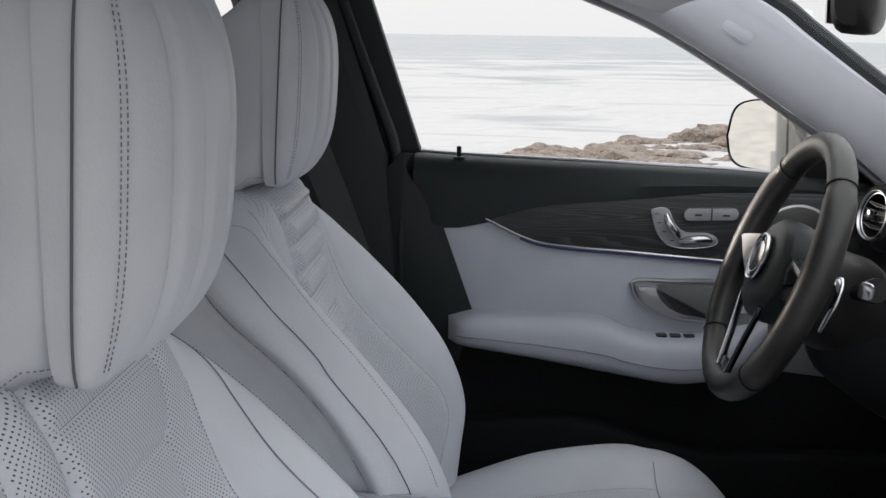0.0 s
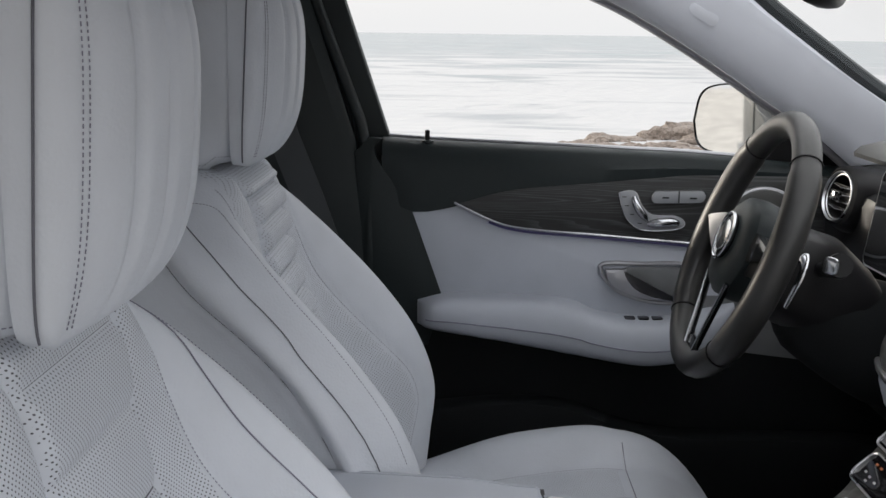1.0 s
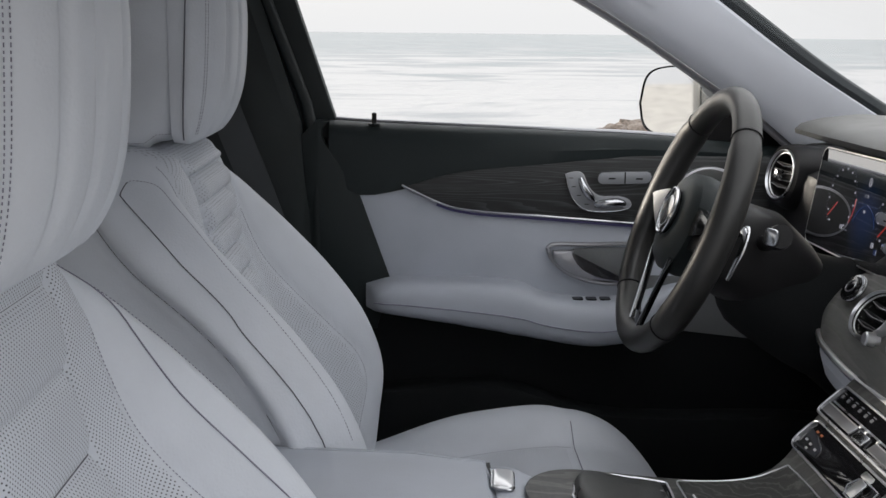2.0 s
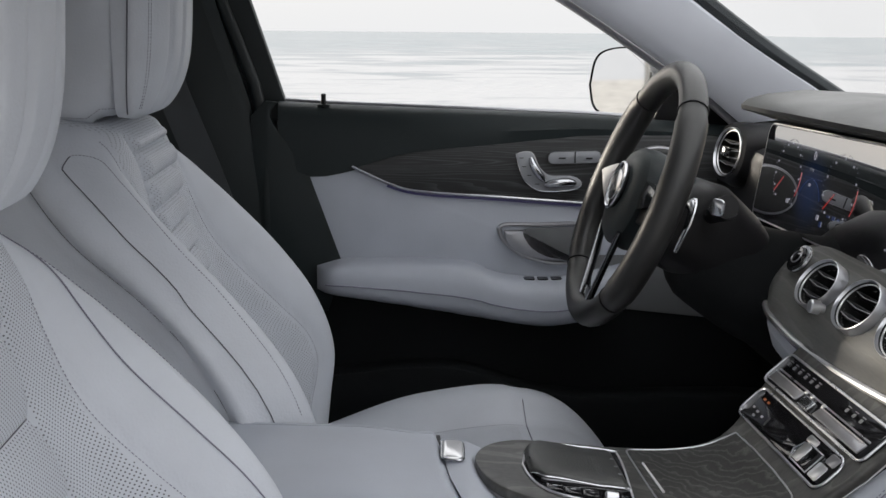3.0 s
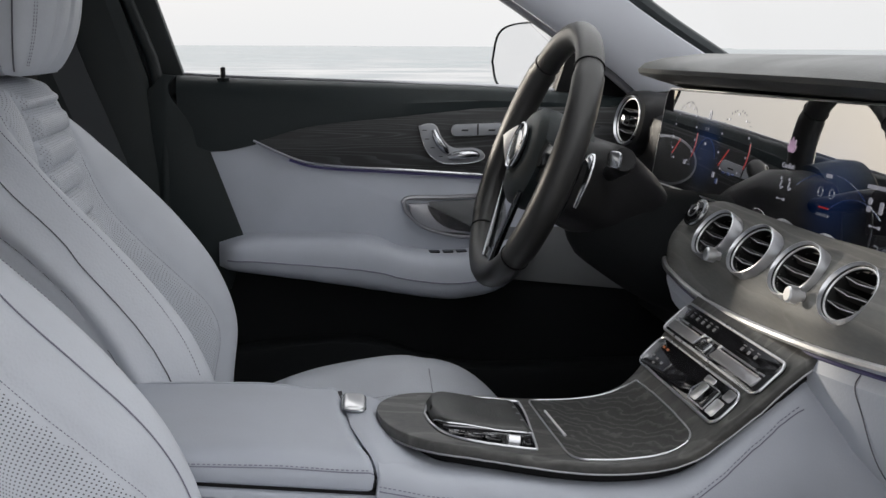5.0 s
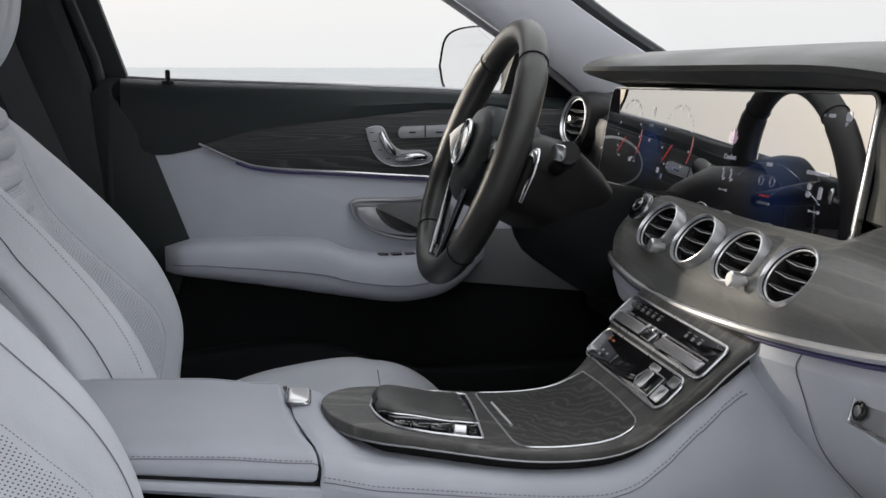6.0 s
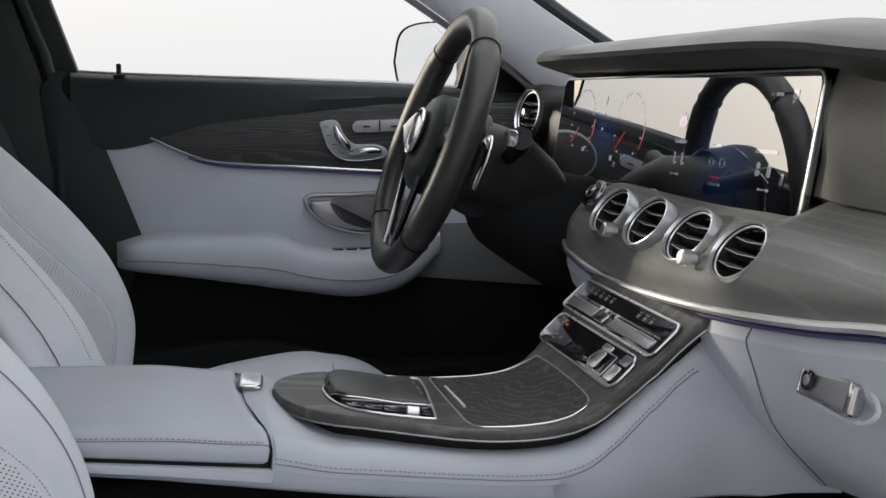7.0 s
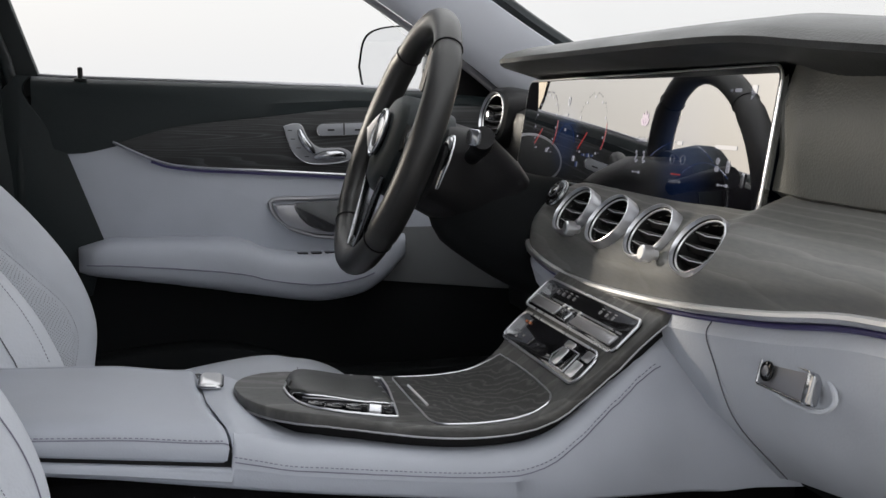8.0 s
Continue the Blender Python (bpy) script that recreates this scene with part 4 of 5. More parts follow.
def edge_y(x):
    """The near and far edge of the wood top, which ends in a half ellipse."""
    k = max(0.0, 1 - max(0.0, (0.300 - x) / 0.0695) ** 2.2) ** (1 / 2.1)
    return 1.095 + (curve_at(NEAR, x) - 1.095) * k, 1.095 + (curve_at(FAR, x) - 1.095) * k


def off_face(x, y, lift):
    """A point off the console's upper face."""
    z, t = top_at(x)
    return Vector((x, y, z)) + Vector((-t.z, 0, t.x)) * lift


def wood_layer(name, material, label, high, low, inset, rounding, n=90):
    """One layer of the console's top, between two heights off the face, with a rounded rim."""
    rows = []
    for i in range(n):
        x = TIP + inset + (END - TIP - inset) * (i / (n - 1)) ** 2
        a, b = edge_y(x - inset * (1 - i / (n - 1)))
        mid, half_w = (a + b) / 2, max(0.0006, (b - a) / 2 - inset)
        soft = min(rounding, half_w * 0.5)
        rim = [(half_w - soft + soft * math.sin(a), high - soft + soft * math.cos(a)) for a in (math.pi / 2 * k / 5 for k in range(1, 6))]
        flat = [((half_w - soft) * (-1 + k / 6), high) for k in range(13)]
        ring = [off_face(x, mid + y, h) for y, h in [(-y, h) for y, h in rim[::-1]] + flat + rim]
        ring += [off_face(x, mid + half_w, (high - rounding + low) / 2), off_face(x, mid + half_w - 0.0005, low), off_face(x, mid - half_w + 0.0005, low), off_face(x, mid - half_w, (high - rounding + low) / 2)]
        rows.append(ring)
    return under(name, loft(rows), material, console, label)


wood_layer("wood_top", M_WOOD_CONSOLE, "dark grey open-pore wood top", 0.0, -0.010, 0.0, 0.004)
# inset black layer stands in for the shadow under the overhanging wood
wood_layer("wood_shadow", M_PLASTIC, "black layer in place of the shadow below the wood top", -0.0125, -0.024, 0.016, 0.001)
rim_line = [off_face(TIP + (END - TIP) * (i / 79) ** 2, edge_y(TIP + (END - TIP) * (i / 79) ** 2)[1], -0.0105) for i in range(79, -1, -1)]
rim_line += [off_face(TIP + (END - TIP) * (i / 79) ** 2, edge_y(TIP + (END - TIP) * (i / 79) ** 2)[0], -0.0105) for i in range(1, 80)]
under("wood_edge", tube(rim_line, 0.0010, 8), M_SILVER, console, "thin bright edge under the wood")


def lid_top(x):
    return 0.650 - 0.035 * x - 0.006 * step(0.12, 0.20, x)


def lid_gap(x):
    """The height of the gap under the armrest lid, which falls towards the dashboard."""
    return 0.600 + 0.110 * (0.2145 - x)


# grey flanks: low beside the lid, a rounded shoulder round the wood, then up to the dashboard
LOWER = [(-0.30, 0.640), (0.07, 0.600), (0.14, 0.589), (0.264, 0.569), (0.36, 0.556), (0.46, 0.546), (0.60, 0.541), (0.68, 0.543), (0.712, 0.5518), (0.767, 0.561), (0.92, 0.57)]
for s in (-1, 1):
    rows, seam_a, seam_b = [], [], []
    for x in [-0.28 + 0.1 * i for i in range(5)] + [0.2192, 0.2222] + [0.2245 + 0.006 * i for i in range(110)]:
        zl = curve_at(LOWER, x)
        if s > 0:
            zl -= 0.02
        k = step(0.2192, 0.2222, x)
        wood_z, wood_y = top_at(max(TIP, min(x, END)))[0] - 0.0125, edge_y(max(TIP, min(x, END)))[0 if s < 0 else 1]
        wood_y = wood_y if s < 0 else 1.075 + 1.075 - wood_y - 0.002
        side = 0.972 - 0.016 * step(0.36, 0.56, x) - 0.08 * step(0.64, 0.80, x)
        high = curve_at([(0.222, 0.6275), (0.245, 0.6205), (0.27, 0.6125), (0.30, 0.6085)], x) if x < 0.30 else wood_z - 0.011 - 0.003 * step(0.45, 0.56, x)
        high = min(high, 0.695)
        zt = (1 - k) * (lid_gap(x) - 0.0035) + k * high
        inner = min(wood_y + 0.02, 1.06)
        drop = min(0.026, (zt - zl) * 0.5)
        r = 0.2 + 0.8 * k
        ring = [(inner, zt - 0.001), (side + 0.016 * r, zt - 0.0005), (side + 0.009 * r, zt - 0.10 * drop), (side + 0.0035 * r, zt - 0.36 * drop), (side + 0.0005 * r, zt - 0.75 * drop), (side, zt - 1.2 * drop), (side + 0.001, (zt + zl) / 2 - 0.2 * drop), (side + 0.003, zl + 0.004), (side + 0.006, zl), (inner + 0.02, zl)]
        ring = [(x, y if s < 0 else 2.15 - y, z) for y, z in ring]
        rows.append(ring)
        if 0.222 < x < 0.626:
            for keep, at in ((seam_a, 0.80), (seam_b, 0.98)):
                keep.append(Vector(ring[4]).lerp(Vector(ring[5]), (at - 0.75) / 0.45) + Vector((0, s * 0.0006, 0)))
    under("flank", loft(rows), M_PANEL, console, "grey leather console flank", sharp=60)
    under("flank_seam", stitches(seam_a, 0.0005, 0.0034, 0.0012), M_THREAD, console, "dark stitched seam")
    under("flank_fold", tube(seam_b, 0.0006, 6), M_THREAD, console)
under("lower_body", box(-0.40, 0.80, 1.00, 1.15, 0.25, 0.585, 0.01), M_CARPET, console, "black carpeted lower console")


# armrest lid with a curved front end
def lid_front(y):
    return curve_at([(0.972, 0.2195), (0.985, 0.2155), (1.02, 0.2045), (1.06, 0.1990), (1.12, 0.1960), (1.20, 0.1955)], y)


rows = []
for i in range(48):
    s = 1 - (1 - i / 47) ** 1.8
    ring = []
    end = max(0.0, (s - 0.985) / 0.015)
    x = -0.28 + (0.2155 + 0.28) * s
    top, low = lid_top(x) - 0.0035 * end ** 2, lid_gap(x)
    thick = top - low
    outline = [(1.200, -0.85), (1.2005, -0.35), (1.1985, -0.13), (1.191, -0.03), (1.176, 0.0)] + [(1.176 - 0.172 * k / 14, 0.07 * math.sin(math.pi * k / 14)) for k in range(1, 14)] + [(1.003, -0.01), (0.990, -0.075), (0.981, -0.19), (0.976, -0.36), (0.974, -0.60), (0.974, -0.90), (0.977, -0.985), (0.985, -1.0), (1.19, -1.0)]
    for y, d in outline:
        corner = 0.005 * max(0.0, (-d - 0.72) / 0.28) ** 2 if y < 1.0 else 0.0
        xe = -0.28 + (lid_front(y) - corner - 0.0010 * end + 0.28) * s
        ring.append((xe, y + (0.0015 * end if y < 1.05 else 0), top + thick * d if d <= 0 else top + d * 0.04))
    rows.append(ring)
under("armrest_lid", loft(rows), M_PANEL, console, "pale grey leather armrest lid", sharp=50)
lid_line = [Vector(r[21]).lerp(Vector(r[22]), 0.25) + Vector((0, -0.0006, 0)) for r in rows]
under("lid_seam", stitches(lid_line, 0.0005, 0.0034, 0.0012), M_THREAD, console, "dark stitched seam")
under("lid_fold", tube([p + Vector((0, -0.0002, -0.0022)) for p in lid_line], 0.0006, 6), M_THREAD, console)
under("lid_crease", tube([Vector(r[3]).lerp(Vector(r[4]), 0.5) + Vector((0, 0, 0.0002)) for r in rows], 0.0006, 6), M_PANEL, console)
# dark gap all round the lid
rows = []
for i in range(20):
    x = -0.28 + 0.501 * i / 19
    rows.append([(x, y, lid_gap(x) + d) for y, d in ((0.979, -0.006), (0.979, 0.003), (1.196, 0.003), (1.196, -0.006))])
under("lid_gap", loft(rows), M_PLASTIC, console)
rows = []
for i in range(30):
    y = 0.979 + 0.215 * i / 29
    x = lid_front(y)
    rows.append([(x - 0.004, y, 0.600), (x - 0.004, y, lid_top(x) - 0.007 - 0.016 * step(1.005, 0.978, y)), (x + 0.004, y, lid_top(x) - 0.007 - 0.016 * step(1.005, 0.978, y)), (x + 0.004, y, 0.600)])
under("lid_gap", loft(rows), M_PLASTIC, console)
# leather saddle between the lid and the wood
rows = []
for i in range(16):
    t = i / 15
    ring = []
    for y, d in ((0.982, -0.030), (0.976, -0.020), (0.980, -0.011), (0.990, -0.005), (1.008, -0.001), (1.06, 0.0), (1.12, 0.0), (1.165, -0.001), (1.182, -0.006), (1.190, -0.018), (1.188, -0.030)):
        x = lid_front(y) + 0.0026 + (0.285 - lid_front(y)) * t
        z = curve_at([(0.19, 0.6375), (0.222, 0.6350), (0.24, 0.6270), (0.26, 0.6170), (0.29, 0.6080)], x)
        ring.append((x, y, z + d - 0.002 * max(0, 1 - 6 * t) ** 2))
    rows.append(ring)
under("saddle", loft(rows), M_PANEL, console, "pale grey leather saddle", sharp=60)
under("release_button", slab(rounded(0.021, 0.050, 0.006), 0.006, Matrix.Translation((0.2085, 1.122, 0.6365)) @ pose(0, 0, 0, 0, 4, -4), 0.002), M_BRIGHT, console, "satin silver lid release button")
under("release_rim", tube([Matrix.Translation((0.2085, 1.122, 0.6395)) @ pose(0, 0, 0, 0, 4, -4) @ Vector((x, y, 0)) for x, y in rounded(0.0235, 0.053, 0.007)], 0.0011, 6, closed=True), M_CHROME, console)
# control field with the touch pad
field = smooth2([(0.2785, 1.092), (0.2805, 1.065), (0.2880, 1.040), (0.3040, 1.0215), (0.332, 1.0115), (0.362, 1.0070), (0.3740, 1.0060), (0.3775, 1.0110), (0.3830, 1.060), (0.3880, 1.110), (0.3895, 1.148), (0.3850, 1.158), (0.350, 1.161), (0.312, 1.158), (0.290, 1.140), (0.2785, 1.092)], 90)[:-1]
rows = [[off_face(x, y, h) for x, y in field] for h in (-0.003, 0.0009)]
under("pad_bed", loft(rows), M_PIANO, console, "gloss black control field", sharp=30)
under("pad_rim", tube([off_face(x, y, 0.0010) for x, y in field], 0.0013, 8, closed=True), M_RING, console, "bright metal rim")
rows = []
for i in range(30):
    t = i / 29
    x = 0.2825 + 0.099 * t
    y0 = 1.0530 + 0.022 * max(0, 1 - t / 0.16) ** 2 - 0.003 * t
    y1 = 1.1530 - 0.030 * max(0, 1 - t / 0.22) ** 2
    top = 0.0085 * math.sqrt(max(0.02, 1 - max(0, 1 - t / 0.10) ** 2)) - 0.0030 * step(0.15, 0.75, t) - 0.0035 * max(0, (t - 0.94) / 0.06) ** 2
    rows.append([off_face(x, y, h) for y, h in ((y0 + 0.004, 0.0), (y0 + 0.003, 0.0030), (y0, top - 0.0030), (y0 + 0.0008, top - 0.0012), (y0 + 0.0035, top), (y0 + 0.03, top + 0.0006), (y1 - 0.03, top + 0.0006), (y1 - 0.006, top), (y1 - 0.001, top - 0.003), (y1, 0.0))])
under("touch_pad", loft(rows), M_DASH, console, "dark grey touch pad", sharp=50)
under("pad_trim", tube([Vector(r[2]) + Vector((0, -0.0004, -0.0004)) for r in rows], 0.0009, 8), M_CHROME, console, "bright line along the touch pad")
under("pad_trim", tube([Vector(r[1]) + Vector((0, -0.0020, -0.0012)) for r in rows[3:]], 0.0011, 8), M_SILVER, console)


def on_field(x, y, lift):
    m = on_console(x, y, lift)
    return m @ pose(0, 0, 0, 0, 0, -5)


for x, y, w in ((0.3030, 1.0375, 0.016), (0.3205, 1.0320, 0.016), (0.3380, 1.0285, 0.016)):
    under("pad_button", slab(rounded(w, 0.016, 0.003), 0.0018, on_field(x, y, 0.0009), 0.0008), M_PIANO, console)
    under("button_mark", slab(rounded(0.005, 0.0022, 0.0006, 1), 0.0003, on_field(x, y, 0.0028)), M_SILVER, console)
under("volume_roller", tube([off_face(0.3520, 1.0270, 0.0005), off_face(0.3526, 1.0270, 0.0005), off_face(0.3634, 1.0255, 0.0005), off_face(0.3640, 1.0255, 0.0005)], [0.0050, 0.0062, 0.0062, 0.0050], 20), M_RING, console, "chrome volume roller")
under("pad_button", slab(rounded(0.008, 0.014, 0.002), 0.0018, on_field(0.3705, 1.0225, 0.0009), 0.0008), M_PIANO, console)
for y in (1.075, 1.096, 1.117):
    under("pad_mark", slab(rounded(0.0035, 0.0035, 0.001), 0.0004, on_console(0.3755, y, 0.0068)), M_SILVER, console)
# storage cover of the wood top
cover = smooth2([(0.4020, 1.158), (0.4028, 1.10), (0.4042, 1.04), (0.4060, 1.000), (0.4130, 0.986), (0.432, 0.982), (0.475, 0.979), (0.508, 0.977), (0.5215, 0.985), (0.5255, 1.010), (0.5265, 1.08), (0.5250, 1.150), (0.5190, 1.167), (0.475, 1.169), (0.42, 1.168), (0.4050, 1.166), (0.4020, 1.158)], 90)[:-1]
under("cover_line", tube([off_face(x, y, 0.0006) for x, y in cover], 0.0011, 6, closed=True), M_RING, console, "thin bright outline of the storage cover")
rows = []
for i in range(30):
    x = 0.4050 + 0.1195 * i / 29
    ys = sorted((y for (a, y), (b, _) in zip(cover, cover[1:] + cover[:1]) if (a - x) * (b - x) <= 0))
    if len(ys) < 2:
        continue
    y0, y1 = ys[0] + 0.002, ys[-1] - 0.002
    rows.append([off_face(x, y0 + (y1 - y0) * k / 10, 0.0012) for k in range(11)] + [off_face(x, y1, -0.004), off_face(x, y0, -0.004)])
under("storage_cover", loft(rows), open_pore_wood("grey_wood_cover", (1.0, 0.75, 1.0), (0, 0, -0.85), 11.0, 12.0, (0.022, 0.034, 0.105), 0.36, 0.45, 26.0), console, "dark wood cover with wavy grain")
under("cover_grip", tube([off_face(0.4115, 1.124, 0.0022), off_face(0.4145, 1.047, 0.0022)], 0.0014, 8), M_BRIGHT, console, "bright grip bar")


def raised(name, outline, m, thick, material, label="", bevel=0.0006):
    return under(name, slab(outline, thick, m, bevel), material, console, label)


# switch field: dark icons at the driver's end, drive keys at the other
f = on_console(0.5535, 1.087, -0.0008)
out = rounded(0.040, 0.232, 0.013)
raised("switch_field", out, f, 0.003, M_PIANO, "gloss black switch field")
under("switch_rim", tube([f @ Vector((x, y, 0.0028)) for x, y in out], 0.0016, 8, closed=True), M_RING, console, "bright metal rim")
at = lambda x, y, h: f @ Matrix.Translation((x, y, h))
arch_key = [(-0.015, -0.052), (-0.015, -0.012), (-0.006, -0.004), (0.006, -0.010), (0.009, -0.020), (0.009, -0.052)]
raised("drive_key", arch_key[::-1], at(0.0, -0.030, 0.0025), 0.0022, M_PIANO, "gloss black drive key")
under("key_rim", tube([at(x, y - 0.030, 0.0047) .translation for x, y in arch_key], 0.0009, 6, closed=True), M_RING, console)
raised("drive_key", rounded(0.021, 0.017, 0.003), at(-0.003, -0.050, 0.0044), 0.0012, M_BRIGHT, "bright silver key")
raised("drive_key", rounded(0.021, 0.016, 0.003), at(-0.003, -0.069, 0.0044), 0.0012, M_PIANO)
raised("drive_key", rounded(0.018, 0.020, 0.003), at(-0.006, -0.093, 0.0022), 0.0014, M_BRIGHT, "bright silver key")
raised("drive_key", rounded(0.012, 0.020, 0.003), at(0.0115, -0.098, 0.0022), 0.0014, M_SILVER)
raised("drive_key", rounded(0.008, 0.024, 0.003), at(0.0125, -0.046, 0.0022), 0.0014, M_BRIGHT, "bright silver key")
for x, y, mat in ((0.010, 0.078, M_ORANGEUI), (0.010, 0.090, M_ORANGEUI), (-0.004, 0.094, M_SILVER), (-0.005, 0.080, M_SILVER), (-0.006, 0.064, M_SILVER), (-0.011, 0.080, M_SILVER)):
    raised("key_mark", rounded(0.0028, 0.006, 0.0006, 1), at(x, y, 0.0030), 0.0003, mat, bevel=0)
# climate control: a row of signs above, glassy toggle bars below
f = on_console(0.5880, 1.087, -0.0012)
out = rounded(0.042, 0.262, 0.009)
raised("climate_panel", out, f, 0.004, M_PIANO, "gloss black climate panel")
under("climate_rim", tube([f @ Vector((x, y, 0.0038)) for x, y in out], 0.0016, 8, closed=True), M_RING, console, "bright metal rim")
under("climate_line", tube([f @ Vector((-0.0005, y, 0.0042)) for y in (-0.118, 0.0, 0.118)], 0.0011, 6), M_RING, console, "bright metal line")
at = lambda x, y, h: f @ Matrix.Translation((x, y, h))
for y, w in ((0.078, 0.082), (-0.064, 0.108)):
    raised("toggle_bar", rounded(0.013, w, 0.002), at(-0.0105, y, 0.0036) @ pose(0, 0, 0, 0, 9, 0), 0.0030, M_SILVER, "glassy silver toggle bar", 0.0012)
    under("toggle_edge", tube([at(-0.0050, y - w / 2 + 0.003, 0.0070).translation, at(-0.0050, y + w / 2 - 0.003, 0.0070).translation], 0.0009, 6), M_BRIGHT, console)
raised("toggle_bar", rounded(0.013, 0.026, 0.002), at(-0.0115, 0.016, 0.0036) @ pose(0, 0, 0, 0, 9, 0), 0.0036, M_CHROME, "small chrome toggle", 0.0012)
for y in (0.034, 0.018, -0.012):
    raised("toggle_peg", rounded(0.005, 0.005, 0.0015, 2), at(-0.002, y, 0.0040), 0.0030, M_BRIGHT, bevel=0.001)
for k in range(9):
    y = 0.114 - 0.0165 * k - (0.06 if k > 5 else 0.0)
    raised("key_mark", rounded(0.0045, 0.0055, 0.0012, 2), at(0.010, y, 0.0041), 0.0003, M_SILVER, bevel=0)
    raised("key_mark", rounded(0.0012, 0.0075, 0.0004, 1), at(0.0145, y, 0.0041), 0.0003, M_SILVER, bevel=0)

# ---- dashboard ----
dash = thing("dashboard", "dark grey dashboard with wood band and pale lower half", "dashboard", (0.75, MID, 0.55))
STRIP = [(0.25, 0.79), (0.45, 0.784), (0.644, 0.774), (0.763, 0.755), (0.889, 0.738), (1.00, 0.727), (1.10, 0.720), (1.20, 0.7165), (1.277, 0.719), (1.34, 0.727), (1.398, 0.740), (1.46, 0.756), (1.56, 0.775)]


def strip_z(y):
    return curve_at(STRIP, y)


def dash_x(y):
    """How far forward the dashboard's front edge lies."""
    return 0.620 + 0.10 * max(0, abs(y - 1.08) - 0.30) ** 2 + 0.09 * step(1.34, 1.55, y)


# wood band
rows = []
NB = 300
for i in range(NB):
    y = 0.24 + (1.50 - 0.24) * i / (NB - 1)
    z0, x0 = strip_z(y) + 0.004, dash_x(y)
    top = 0.838 - 0.014 * step(0.87, 0.93, y) - 0.004 * step(0.93, 1.1, y) - 0.012 * step(1.30, 1.5, y)
    p = [(x0, z0), (x0 + 0.003, z0 + (top - z0) * 0.27), (x0 + 0.017, z0 + (top - z0) * 0.53), (x0 + 0.040, z0 + (top - z0) * 0.78), (x0 + 0.085, top)]
    line = spline([(a, y, b) for a, b in p], 40)
    rows.append([*line, Vector((x0 + 0.12, y, top)), Vector((x0 + 0.12, y, z0))])
BAND = rows
VENT_Y = (1.2465, 1.1375, 1.0285, 0.9195)
VENT_C = (0.637, 0.790)
band = loft(rows)
slope = Vector((0.60, 0, 0.80))
holes = [f for f in band.faces if len(f.verts) == 4 and f.calc_center_median().x < 0.70 and any(((f.calc_center_median().y - c) / 0.0375) ** 2 + ((f.calc_center_median() - Vector((VENT_C[0], 0, VENT_C[1]))).dot(slope) / 0.0275) ** 2 < 1 for c in VENT_Y)]
bmesh.ops.delete(band, geom=holes, context="FACES")
under("wood_band", band, M_WOOD_DASH, dash, "grey open-pore wood panel, paled for its sheen, with round vents")
under("bright_strip", tube([Vector((dash_x(y) - 0.002, y, strip_z(y))) for y in [0.24 + 1.22 * i / 80 for i in range(81)]], 0.0042, 8), M_BRIGHT, dash, "bright metal strip")
under("light_strip", tube([Vector((dash_x(y) + 0.003, y, strip_z(y) - 0.0080)) for y in [0.24 + 1.22 * i / 80 for i in range(81)]], 0.0022, 8), M_AMBIENT, dash, "violet ambient light strip")
# pale grey lower half
def lower_rows(y0, y1, n, inset=0.0):
    rows = []
    for i in range(n):
        y = y0 + (y1 - y0) * i / (n - 1)
        z0, x0 = strip_z(y) - 0.010, dash_x(y)
        back = 0.05 * step(0.87, 0.97, y)
        deep = 0.148 + 0.006 * step(0.85, 0.90, y) - 0.11 * step(0.95, 1.25, y)
        pts = [(x0 + 0.03, z0 + 0.002), (x0 + 0.006, z0), (x0 + 0.001 + inset, z0 - 0.012), (x0 + 0.008 + inset, z0 - 0.034), (x0 + 0.032 + 0.4 * back + inset, z0 - 0.034 - (deep - 0.034) * 0.5), (x0 + 0.085 + back + inset, z0 - deep), (x0 + 0.11 + back, z0 - deep - 0.004), (x0 + 0.20, z0 - deep), (x0 + 0.20, z0)]
        rows.append([(a, y, b) for a, b in pts])
    return rows


under("glove_box", loft(lower_rows(0.26, 0.8645, 40)), M_LEATHER, dash, "pale grey leather glove box front")
under("centre_panel", loft(lower_rows(0.8655, 1.46, 40)), M_LEATHER, dash, "pale grey leather centre panel")
under("parting_line", tube(spline([(a - 0.0005, 0.865, c) for a, _, c in lower_rows(0.865, 0.866, 2)[0][1:6]], 30), 0.0006, 6), M_SEAM, dash, "dark gap beside the glove box")
under("under_panel", box(0.72, 1.02, 0.25, 0.88, 0.57, 0.600, 0.01), M_TRIM, dash)
# glove box lock
lock_f = frame_of((0.629, 0.738, 0.709), (0, -1, 0.02), (-0.96, 0, 0.26)) @ Matrix.Scale(0.86, 4)
recess = smooth2([(-0.045, 0.012), (-0.03, 0.017), (0.03, 0.017), (0.058, 0.008), (0.066, -0.006), (0.04, -0.018), (-0.03, -0.014), (-0.045, 0.012)], 30)[:-1]
under("lock_recess", tube([lock_f @ Vector((x, y, 0.0)) for x, y in recess], 0.0022, 6, closed=True), M_LEATHER, dash)
under("lock_plate", slab(rounded(0.078, 0.027, 0.003), 0.0045, lock_f @ Matrix.Translation((-0.008, 0, 0)), 0.0015), M_SILVER, dash, "silver glove box catch")
under("lock_rim", tube([lock_f @ Vector((x - 0.008, y, 0.0055)) for x, y in rounded(0.079, 0.028, 0.003)], 0.0011, 6, closed=True), M_CHROME, dash)
under("lock_barrel", slab(ellipse(0.010, 0.0095, 24), 0.003, lock_f @ Matrix.Translation((-0.033, 0, 0.0055)), 0.001), M_PIANO, dash)
under("lock_key", slab(ellipse(0.0055, 0.0052, 20), 0.0015, lock_f @ Matrix.Translation((-0.033, 0, 0.0082)), 0.0005), M_SILVER, dash)
